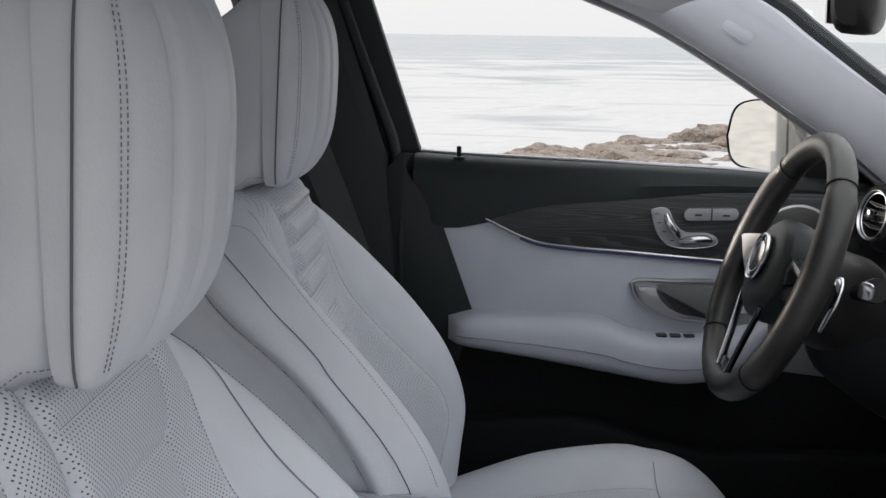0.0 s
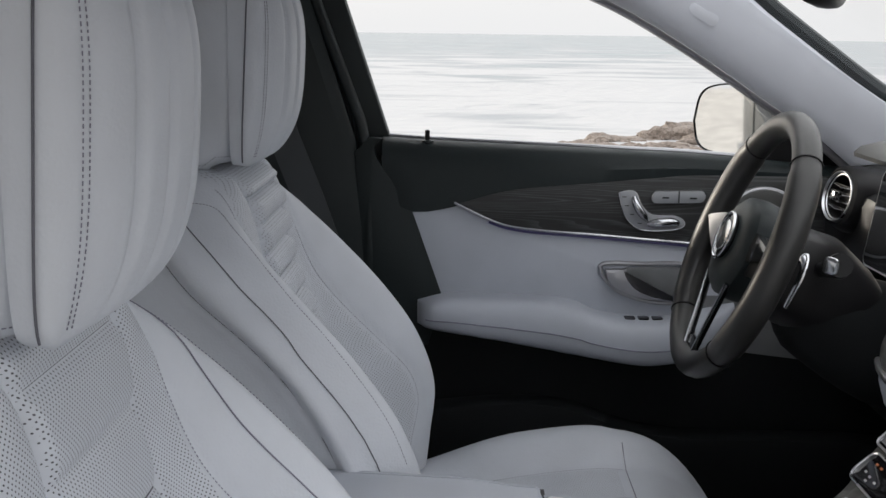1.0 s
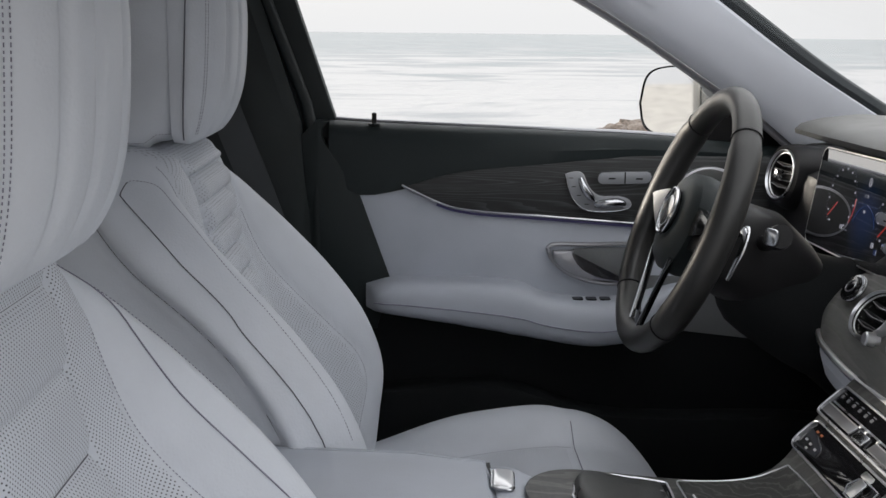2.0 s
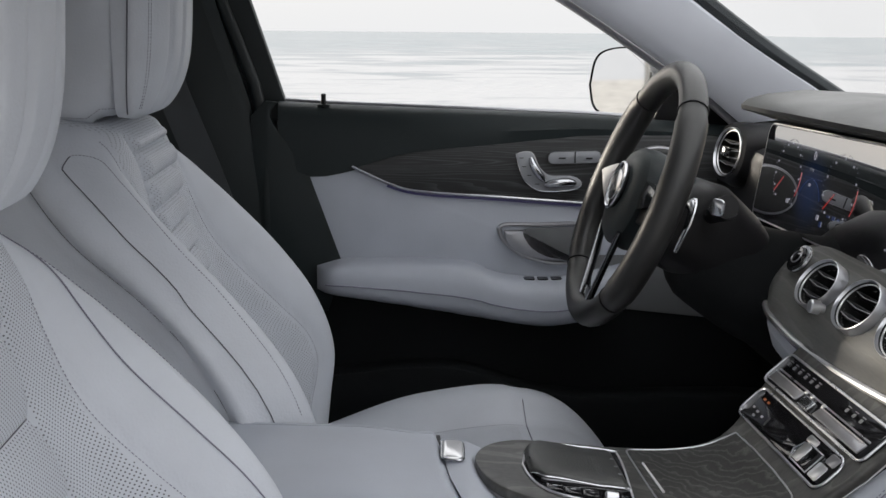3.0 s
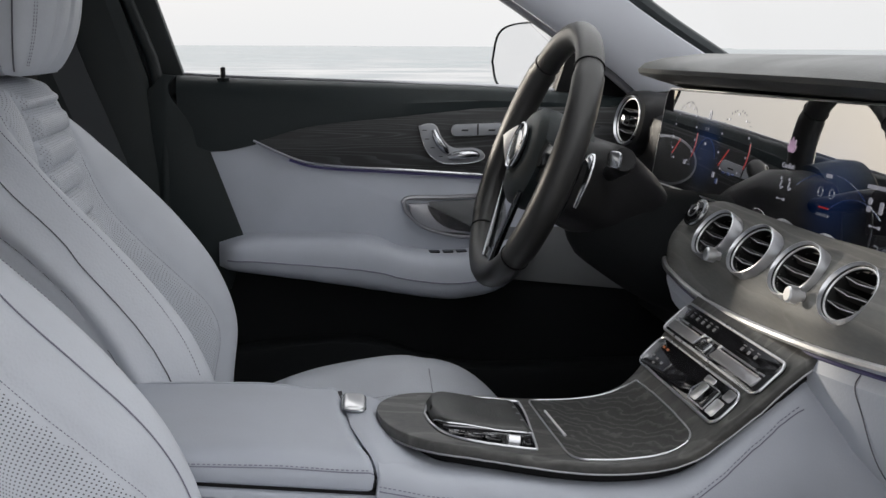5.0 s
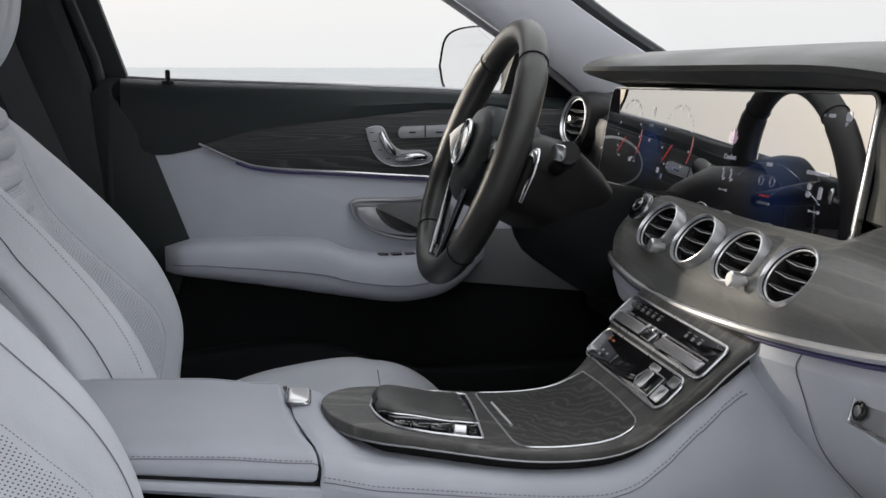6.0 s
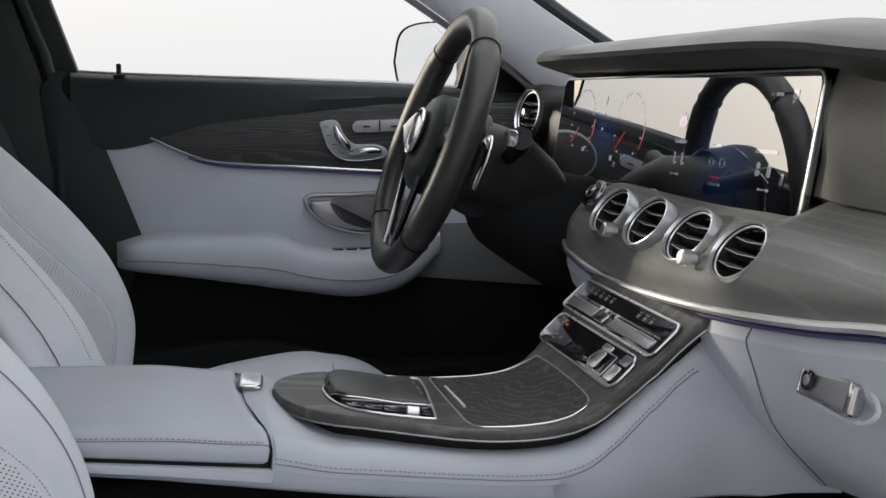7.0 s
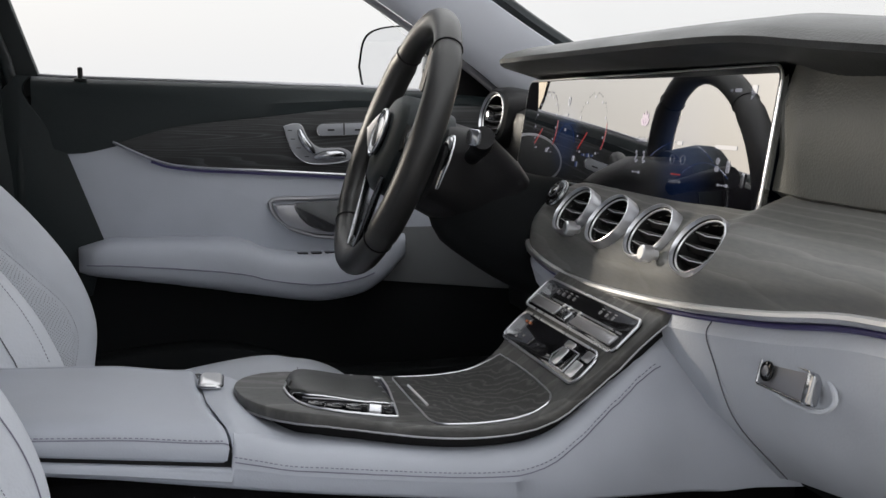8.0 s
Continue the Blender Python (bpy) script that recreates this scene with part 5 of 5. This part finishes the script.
under("lock_lever", slab(rounded(0.012, 0.029, 0.003), 0.012, lock_f @ Matrix.Translation((0.037, 0, -0.002)), 0.003), M_CHROME, dash)

# round vents
def vent(parent, m, ry, rz, slats, turn=0.0):
    """A round outlet: metal rings, dark throat, slats and a centre web; its face looks along the frame's z."""
    n = 44
    ring = [(math.cos(2 * math.pi * i / n), math.sin(2 * math.pi * i / n)) for i in range(n)]
    prof = [(1.02, -0.012), (1.02, 0.000), (1.005, 0.003), (0.975, 0.0035), (0.95, 0.002), (0.93, -0.001)]
    rows = [[m @ Vector((c * ry * s, d * rz * s, h)) for c, d in ring] for s, h in prof]
    holder = under("vent_ring", loft(rows, True, False), M_RING, parent, "satin chrome vent ring")
    def sub(name, bm, mat):
        return under(name, bm, mat, holder)
    rows = [[m @ Vector((c * ry * s, d * rz * s, h)) for c, d in ring] for s, h in ((0.935, 0.0), (0.90, -0.004), (0.87, -0.04), (0.1, -0.042))]
    sub("throat", loft(rows, True, False), M_VENTDARK)
    sub("inner_ring", tube([m @ Vector((c * ry * 0.895, d * rz * 0.895, -0.0025)) for c, d in ring], 0.0011, 6, closed=True), M_BRIGHT)
    for k in range(slats):
        v = -0.50 + 1.0 * k / (slats - 1)
        w = math.sqrt(1 - v * v) * 0.85
        bm = slab(rounded(2 * w * ry, 0.010, 0.0015, 2), 0.0022, m @ Matrix.Translation((0, v * rz * 0.86, -0.010)) @ pose(0, 0, 0, 62, 0, 0), 0.0006)
        sub("slat", bm, M_PLASTIC)
        sub("slat_edge", tube([m @ Vector((-w * ry * 0.96, v * rz * 0.86, -0.004)), m @ Vector((0, v * rz * 0.86 - 0.003, -0.001)), m @ Vector((w * ry * 0.96, v * rz * 0.86, -0.004))], 0.0006, 6), M_SILVER)
    return holder


VN = Vector((-0.80, 0, 0.60))
for y in VENT_Y:
    m = frame_of(Vector((0.637, y, 0.790)), (0, -1, 0), VN)
    vent(dash, m @ Matrix.Translation((0, 0, -0.0015)), 0.0415, 0.0315, 3)
for y in (1.197, 0.985):
    base = Vector((0.627, y, 0.771))
    ax = Vector((-0.93, 0, 0.2)).normalized()
    under("vent_knob", tube([base, base + ax * 0.006, base + ax * 0.0065, base + ax * 0.016, base + ax * 0.0175], [0.005, 0.005, 0.0085, 0.008, 0.0065], 16), M_BRIGHT, dash, "chrome vent knob")
m = frame_of(Vector((0.648, 1.325, 0.800)), (0, -1, 0), VN)
start = under("start_button", slab(ellipse(0.024, 0.019), 0.006, m, 0.002), M_CHROME, dash, "round chrome start button")
under("button_cap", slab(ellipse(0.019, 0.015), 0.008, m, 0.002), M_PIANO, start)
under("button_mark", tube([m @ Vector((0.010 * math.cos(a), 0.008 * math.sin(a), 0.0085)) for a in [2 * math.pi * i / 20 for i in range(20)]], 0.0008, 5, closed=True), M_SILVER, start)

# dashboard top with the hood over the displays
HOOD = [(0.24, 0.690, 0.945), (0.45, 0.690, 0.950), (0.66, 0.680, 0.957), (0.78, 0.663, 0.966), (0.87, 0.648, 0.974), (0.98, 0.641, 0.976), (1.23, 0.640, 0.975), (1.45, 0.642, 0.974), (1.58, 0.648, 0.973), (1.63, 0.668, 0.968)]
hood_line = spline([(x, y, z) for y, x, z in HOOD], 70)
rows = []
for p in hood_line:
    y = p.y
    end = step(1.70, 1.58, y)
    cen = step(0.80, 0.92, y)
    under_z = p.z - 0.012 - 0.010 * (1 - cen)
    back = Vector((1.02, y, p.z - 0.02))
    rows.append([p + Vector((0.0, 0, -0.006)), p + Vector((-0.001, 0, 0.0)), p + Vector((0.008, 0, 0.008)), p + Vector((0.035, 0, 0.015)), p + Vector((0.09, 0, 0.021 - 0.004 * (1 - cen))), p + Vector((0.20, 0, 0.016)), back, back + Vector((0, 0, -0.07)), Vector((0.76, y, p.z - 0.040)), Vector((0.735, y, p.z - 0.026 - 0.02 * (1 - cen))), Vector((p.x + 0.03, y, p.z - 0.015))])
under("hood", loft(rows), M_DASH, dash, "dark grey leather hood over the displays")
# padded face beside the displays on the passenger side
rows = []
for i in range(40):
    y = 0.24 + (0.915 - 0.24) * i / 39
    k = step(0.84, 0.915, y)
    x0 = dash_x(y) + 0.075 + 0.012 * k
    zt = 0.955 - 0.004 * k
    rows.append([(x0 + 0.012, y, 0.830), (x0, y, 0.838), (x0 - 0.004 + 0.01 * k, y, 0.87), (x0 + 0.006, y, 0.915), (x0 + 0.02, y, zt), (x0 + 0.12, y, zt + 0.006), (x0 + 0.12, y, 0.83)])
under("pad_face", loft(rows), M_PAD, dash, "dark grey stitched leather pad, its warm sheen put into the colour")
under("back_fill", box(0.745, 1.02, 0.24, 1.86, 0.56, 0.93, 0.01), M_PLASTIC, dash)
# outer vent at the driver's door
rows = []
VO = Vector((0.685, 1.745, 0.888))
vm = frame_of(VO, (0, -1, 0), (-0.97, -0.12, 0.20))
for s, h in ((1.02, 0.004), (1.16, 0.0), (1.30, -0.02), (1.36, -0.07), (1.36, -0.12)):
    rows.append([vm @ Vector((math.copysign(abs(math.cos(a)) ** 0.85, math.cos(a)) * 0.046 * s, math.copysign(abs(math.sin(a)) ** 0.85, math.sin(a)) * 0.040 * s, h)) for a in [2 * math.pi * i / 40 for i in range(40)]])
under("vent_housing", loft(rows, True, False), M_PLASTIC, dash, "black outer vent housing")
vent(dash, vm @ Matrix.Translation((0, 0, 0.002)), 0.046, 0.039, 4)
under("vent_knob", tube([vm @ Vector((0, 0, 0.0)), vm @ Vector((0, 0, 0.012)), vm @ Vector((0, 0, 0.013))], [0.0075, 0.0075, 0.004], 14), M_CHROME, dash)
# light switch panel and knee panel below the driver's vent
under("side_cover", box(0.70, 0.80, 1.646, 1.87, 0.74, 0.90, 0.02), M_PLASTIC, dash)
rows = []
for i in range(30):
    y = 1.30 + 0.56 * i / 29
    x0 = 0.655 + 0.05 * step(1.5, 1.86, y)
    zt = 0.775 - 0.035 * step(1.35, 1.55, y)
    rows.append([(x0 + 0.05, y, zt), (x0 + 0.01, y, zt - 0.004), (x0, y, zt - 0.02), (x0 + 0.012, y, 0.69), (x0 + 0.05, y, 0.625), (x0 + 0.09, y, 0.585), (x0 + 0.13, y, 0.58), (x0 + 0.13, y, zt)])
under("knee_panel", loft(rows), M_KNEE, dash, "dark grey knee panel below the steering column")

# ---- display panel ----
display = thing("display_panel", "wide gloss black twin display with lit instruments above the vents", "display", (0.70, 1.27, 0.83))
C = [Vector((0.712, 1.640, 0.942)), Vector((0.712, 0.918, 0.951)), Vector((0.690, 0.909, 0.817)), Vector((0.689, 1.640, 0.803))]
sx = (C[1] - C[0]).normalized()
sy0 = ((C[0] - C[3]) + (C[1] - C[2])).normalized()
sn = sx.cross(sy0).normalized()
centre = sum(C, Vector()) / 4
SF = frame_of(centre, sx, sn)
SW, SH = 0.728, 0.1375
screen_out = rounded(SW, SH, 0.014)
under("glass_panel", slab(screen_out, 0.010, SF @ Matrix.Translation((0, 0, -0.010)), 0.0010), M_DISPLAY, display, "gloss black glass panel", smooth=False)
under("frame_line", tube([SF @ Vector((x, y, -0.002)) for x, y in rounded(SW + 0.002, SH + 0.002, 0.015)], 0.0015, 8, closed=True), M_BRIGHT, display, "thin bright metal frame")


def ui(name, outline, x, y, mat, turn=0.0):
    return under(name, slab(outline, 0.0004, SF @ Matrix.Translation((x, y, 0.0002)) @ pose(0, 0, 0, 0, 0, turn)), mat, display, smooth=False)


def arc(r, a0, a1, wide, n=24):
    out = [(r * math.cos(radians(a0 + (a1 - a0) * i / n)), r * math.sin(radians(a0 + (a1 - a0) * i / n))) for i in range(n + 1)]
    return out + [(x * (1 - wide / r), y * (1 - wide / r)) for x, y in out[::-1]]


BASE = Vector((0.70, 1.27, 0.83))
lit_display([(tuple(SF @ Vector((-0.168, -0.006, 0)) - BASE), 0.062), (tuple(SF @ Vector((0.20, -0.014, 0)) - BASE), 0.085)])
# two dials: speed and engine, each with figures round it, a faint arc and a red needle
for cx, cy, rx, ry, a0, a1, n in ((-0.258, 0.006, 0.044, 0.042, 232, -52, 13), (-0.079, 0.004, 0.046, 0.040, 232, -52, 9)):
    for k in range(n):
        a = radians(a0 + (a1 - a0) * k / (n - 1))
        ui("dial_mark", rounded(0.0034, 0.0030, 0.0008, 1), cx + rx * math.cos(a), cy + ry * math.sin(a), M_WHITEUI)
        for q in range(1, 4):
            if k < n - 1:
                b = a + radians((a1 - a0) / (n - 1)) * q / 4
                ui("dial_tick", rounded(0.0026, 0.0006, 0.0002, 1), cx + (rx + 0.005) * math.cos(b), cy + (ry + 0.005) * math.sin(b), M_DIMUI, math.degrees(b))
    red = [(cx + (rx + 0.0065) * math.cos(radians(a)), cy + (ry + 0.0065) * math.sin(radians(a))) for a in (8, -6, -20, -34)]
    for (xa, ya), (xb, yb) in zip(red, red[1:]):
        ui("red_zone", rounded(math.hypot(xb - xa, yb - ya), 0.0013, 0.0003, 1), (xa + xb) / 2, (ya + yb) / 2, M_REDUI, math.degrees(math.atan2(yb - ya, xb - xa)))
    ui("needle", rounded(0.034, 0.0018, 0.0006, 1), cx - 0.024, cy - 0.017, M_REDUI, 41)
ui("dial_arc", arc(0.038, 20, 160, 0.0008), -0.168, -0.030, M_BLUEUI)
ui("divider", rounded(0.062, 0.0008, 0.0003, 1), -0.168, 0.009, M_BLUEUI)
# short marks whose writing is too small to tell
for x, y, w, h, mat in ((-0.177, 0.020, 0.012, 0.004, M_DIMUI), (-0.174, 0.000, 0.005, 0.004, M_WHITEUI), (-0.126, -0.037, 0.007, 0.007, M_WHITEUI), (-0.113, -0.044, 0.007, 0.007, M_BLUEUI), (-0.094, -0.031, 0.009, 0.003, M_BLUEUI), (-0.077, -0.031, 0.009, 0.005, M_BLUEUI), (-0.062, -0.031, 0.008, 0.003, M_BLUEUI), (-0.238, -0.030, 0.008, 0.006, M_WHITEUI), (-0.222, -0.032, 0.010, 0.002, M_DIMUI), (0.292, 0.047, 0.012, 0.0035, M_WHITEUI), (0.278, 0.047, 0.004, 0.003, M_DIMUI), (0.186, -0.0405, 0.022, 0.0016, M_REDUI), (0.186, -0.048, 0.026, 0.003, M_DIMUI), (0.1845, -0.0073, 0.012, 0.004, M_WHITEUI), (0.287, -0.0088, 0.044, 0.004, M_WHITEUI)):
    ui("text_bar", rounded(w, h, 0.0006, 1), x, y, mat)
for x, y in ((0.083, -0.0435), (0.292, -0.0455)):
    for k, w in enumerate((0.003, 0.0018, 0.0018, 0.0018, 0.004)):
        ui("page_mark", rounded(w, w * 0.8, 0.0005, 1), x - 0.009 + 0.0042 * k, y, M_WHITEUI)
ui("message_sign", rounded(0.010, 0.009, 0.0025), 0.323, 0.047, M_WHITEUI)
ui("message_tail", [(-0.003, 0), (0.002, 0), (-0.003, -0.004)], 0.322, 0.0415, M_WHITEUI)
ui("phone_sign", rounded(0.006, 0.012, 0.0015), 0.297, -0.0272, M_WHITEUI)
ui("account_sign", ellipse(0.0035, 0.0035, 14), 0.275, -0.0225, M_WHITEUI)
ui("account_sign", rounded(0.008, 0.006, 0.0028), 0.275, -0.030, M_WHITEUI)
for x in (0.0765, 0.097):
    ui("seat_sign", rounded(0.0035, 0.0035, 0.0012), x - 0.001, -0.0205, M_WHITEUI)
    ui("seat_sign", rounded(0.0022, 0.008, 0.0008), x, -0.0265, M_WHITEUI, -18)
    ui("seat_sign", rounded(0.0065, 0.0022, 0.0008), x + 0.003, -0.031, M_WHITEUI, 20)
for x in (0.172, 0.197):
    ui("menu_sign", arc(0.0055, 0, 350, 0.0008), x, -0.025, M_DIMUI)
# lotus-shaped sign over the comfort entry
for a, r in ((0, 0.018), (26, 0.017), (-26, 0.017), (52, 0.014), (-52, 0.014)):
    ui("petal", [(0.0036 * math.sin(math.pi * t), r * t) for t in (0.05, 0.3, 0.55, 0.8, 1.0)] + [(-0.0036 * math.sin(math.pi * t), r * t) for t in (0.8, 0.55, 0.3)], 0.085, 0.009, M_PETAL, a)
ui("horizon_line", arc(0.16, 62, 118, 0.0005), 0.19, -0.165, M_BLUEUI)
ui("horizon_line", arc(0.10, 60, 120, 0.0006), 0.25, -0.125, M_BLUEUI)


def display_word(text, size, x, y):
    word = bpy.data.curves.new("word", "FONT")
    word.body, word.size, word.align_x, word.extrude = text, size, "CENTER", 0.0002
    word.materials.append(M_WHITEUI)
    ob = new("display_word", word)
    ob.parent = display
    ob.matrix_parent_inverse = display.matrix_basis.inverted()
    ob.matrix_basis = SF @ Matrix.Translation((x, y, 0.0006))


display_word("Comfort", 0.0085, 0.086, -0.0085)
display_word("0", 0.017, -0.174, 0.033)

# ---- steering wheel ----
wheel = thing("steering_wheel", "black leather three-spoke steering wheel with chrome spokes", "steering wheel", (0.4665, 1.46, 0.8625))
TILT_W = radians(21)
WN = Vector((-math.cos(TILT_W), 0, math.sin(TILT_W)))
WF = frame_of((0.4665, 1.46, 0.8625), (0, -1, 0), WN)
R = 0.167
rim = []
for i in range(96):
    a = 2 * math.pi * i / 96
    rim.append(WF @ Vector((R * math.cos(a), R * math.sin(a), 0)))
radii = [0.0178 + 0.002 * (abs(math.cos(2 * math.pi * i / 96)) > 0.75) for i in range(96)]
under("rim", tube(rim, radii, 16, closed=True), M_RIM, wheel, "black leather rim")
for a in (48, 132, 228, 312):
    c = WF @ Vector((R * math.cos(radians(a)), R * math.sin(radians(a)), 0))
    t = WF.to_3x3() @ Vector((-math.sin(radians(a)), math.cos(radians(a)), 0))
    under("rim_joint", tube([c - t * 0.0008, c + t * 0.0008], 0.0192, 20), M_PLASTIC, wheel)
# hub with soft airbag cover
rows = []
for s, h in ((0.98, -0.06), (1.08, -0.012), (1.04, 0.006), (0.90, 0.014), (0.6, 0.0185), (0.2, 0.020)):
    rows.append([WF @ Vector((0.066 * s * math.copysign(abs(math.cos(a)) ** 0.85, math.cos(a)), (0.060 * s) * math.sin(a) * (1.0 if math.sin(a) > 0 else 1.12), h)) for a in [2 * math.pi * i / 36 for i in range(36)]])
under("airbag_cover", loft(rows), M_BLACK, wheel, "black leather hub")
hub = under("badge", slab(ellipse(0.031, 0.031), 0.006, WF @ Matrix.Translation((0, 0.004, 0.0185)), 0.002), M_PIANO, wheel, "round chrome badge")
under("badge_ring", tube([WF @ Vector((0.031 * math.cos(a), 0.004 + 0.031 * math.sin(a), 0.0245)) for a in [2 * math.pi * i / 32 for i in range(32)]], 0.0026, 8, closed=True), M_CHROME, hub)
under("badge_plate", slab(ellipse(0.021, 0.021, 24), 0.003, WF @ Matrix.Translation((0, 0.004, 0.0235)), 0.001), M_CHROME, hub)
for s in (-1, 1):
    rows = []
    for t in [i / 10 for i in range(11)]:
        x, h = s * (0.034 + 0.122 * t), (0.024 if s < 0 else 0.006) - (0.012 if s < 0 else 0.0) * t ** 1.3
        hi, lo = 0.030 - 0.018 * t, -0.020 + 0.028 * t
        rows.append([WF @ Vector(p) for p in ((x, lo, h - 0.010), (x, lo, h), (x, (hi + lo) / 2, h + 0.002), (x, hi, h), (x, hi, h - 0.010))])
    # near spoke is black to stand in for chrome that reflects the dark
    under("spoke", loft(rows), M_BRIGHT if s < 0 else M_PIANO, wheel, "chrome spoke" if s < 0 else "chrome spoke coloured black for its dark reflection")
    under("spoke_pad", slab([(s * 0.06, 0.026), (s * 0.15, 0.014), (s * 0.15, -0.02), (s * 0.06, -0.03)][:: 1 if s < 0 else -1], 0.014, WF @ Matrix.Translation((0, 0.0, -0.014)), 0.004), M_PLASTIC, wheel)
    bar = [WF @ Vector(p) for p in ((s * 0.050, -0.048, 0.008), (s * 0.036, -0.095, 0.006), (s * 0.022, -0.150, 0.004))]
    under("lower_spoke", tube(spline(bar, 14), [0.0075] * 14, 10, flat=0.5), M_CHROME, wheel, "slim chrome lower spoke")
under("lower_insert", slab([(-0.022, -0.152), (0.022, -0.152), (0.018, -0.135), (-0.018, -0.135)], 0.008, WF @ Matrix.Translation((0, 0, -0.002)), 0.002), M_PIANO, wheel)
# column, paddles and stalks
column = thing("steering_column", "black steering column with shift paddle and chrome-tipped stalk", "steering column", (0.6, 1.46, 0.8))
rows = []
for d, w, h in ((-0.035, 0.055, 0.05), (-0.05, 0.072, 0.062), (-0.11, 0.075, 0.068), (-0.16, 0.066, 0.058), (-0.20, 0.05, 0.04)):
    rows.append([WF @ Vector((w * math.copysign(abs(math.cos(a)) ** 0.7, math.cos(a)), -0.012 + h * math.copysign(abs(math.sin(a)) ** 0.7, math.sin(a)) - 0.20 * max(0, -d - 0.1), d)) for a in [2 * math.pi * i / 32 for i in range(32)]])
under("shroud", loft(rows), M_PLASTIC, column)
under("column_gaiter", tube(spline([(0.52, 1.45, 0.80), (0.58, 1.45, 0.770), (0.66, 1.45, 0.735), (0.76, 1.45, 0.715)], 12), [0.03, 0.05, 0.062, 0.067, 0.071, 0.075, 0.079, 0.083, 0.087, 0.090, 0.092, 0.092], 24, flat=0.9), M_TRIM, column, "black lower column cover")
for s in (1, -1):
    pts = spline([WF @ Vector(p) for p in ((s * 0.112, 0.022, -0.040), (s * 0.132, 0.018, -0.040), (s * 0.138, 0.0, -0.041), (s * 0.128, -0.040, -0.043))], 14)
    under("shift_paddle", tube(pts, [0.006, 0.009, 0.0095, 0.008, 0.007, 0.006, 0.0055, 0.005, 0.005, 0.005, 0.0045, 0.004, 0.004, 0.003], 10, flat=0.5), M_CHROME, column, "chrome shift paddle")
    tip = Vector((0.535, 1.273, 0.874)) if s > 0 else Vector((0.535, 1.647, 0.874))
    root = WF @ Vector((s * 0.05, 0.01, -0.09))
    under("stalk", tube(spline([root, root.lerp(tip, 0.5) + Vector((0.004, 0, 0)), tip], 12), [0.010, 0.010, 0.010, 0.010, 0.0105, 0.011, 0.012, 0.013, 0.014, 0.0145, 0.015, 0.014], 14), M_PLASTIC, column, "black stalk")
    under("stalk_tip", slab(rounded(0.020, 0.020, 0.006), 0.005, frame_of(tip + Vector((-0.011, -0.004 * s, 0.0)), (0, 1, 0), (-0.8, -0.6 * s, 0.1)), 0.002), M_CHROME, column, "chrome stalk button")

rows = []
for k in range(9):
    t = k / 8
    x, z = 0.32 + 0.66 * t, 1.30 - 0.38 * t
    rows.append([Vector((x + 0.10 * (1 - ((y - MID) / 0.62) ** 2), y, z)) for y in [MID - 0.66 + 1.38 * i / 16 for i in range(17)]] + [Vector((x + 0.006 + 0.10 * (1 - ((y - MID) / 0.62) ** 2), y, z + 0.005)) for y in [MID + 0.72 - 1.38 * i / 16 for i in range(17)]])
ws = tagged(part("windscreen", loft(rows), M_GLASS), "clear sloping windscreen", "windscreen", kind="structure")
ws.visible_shadow = False
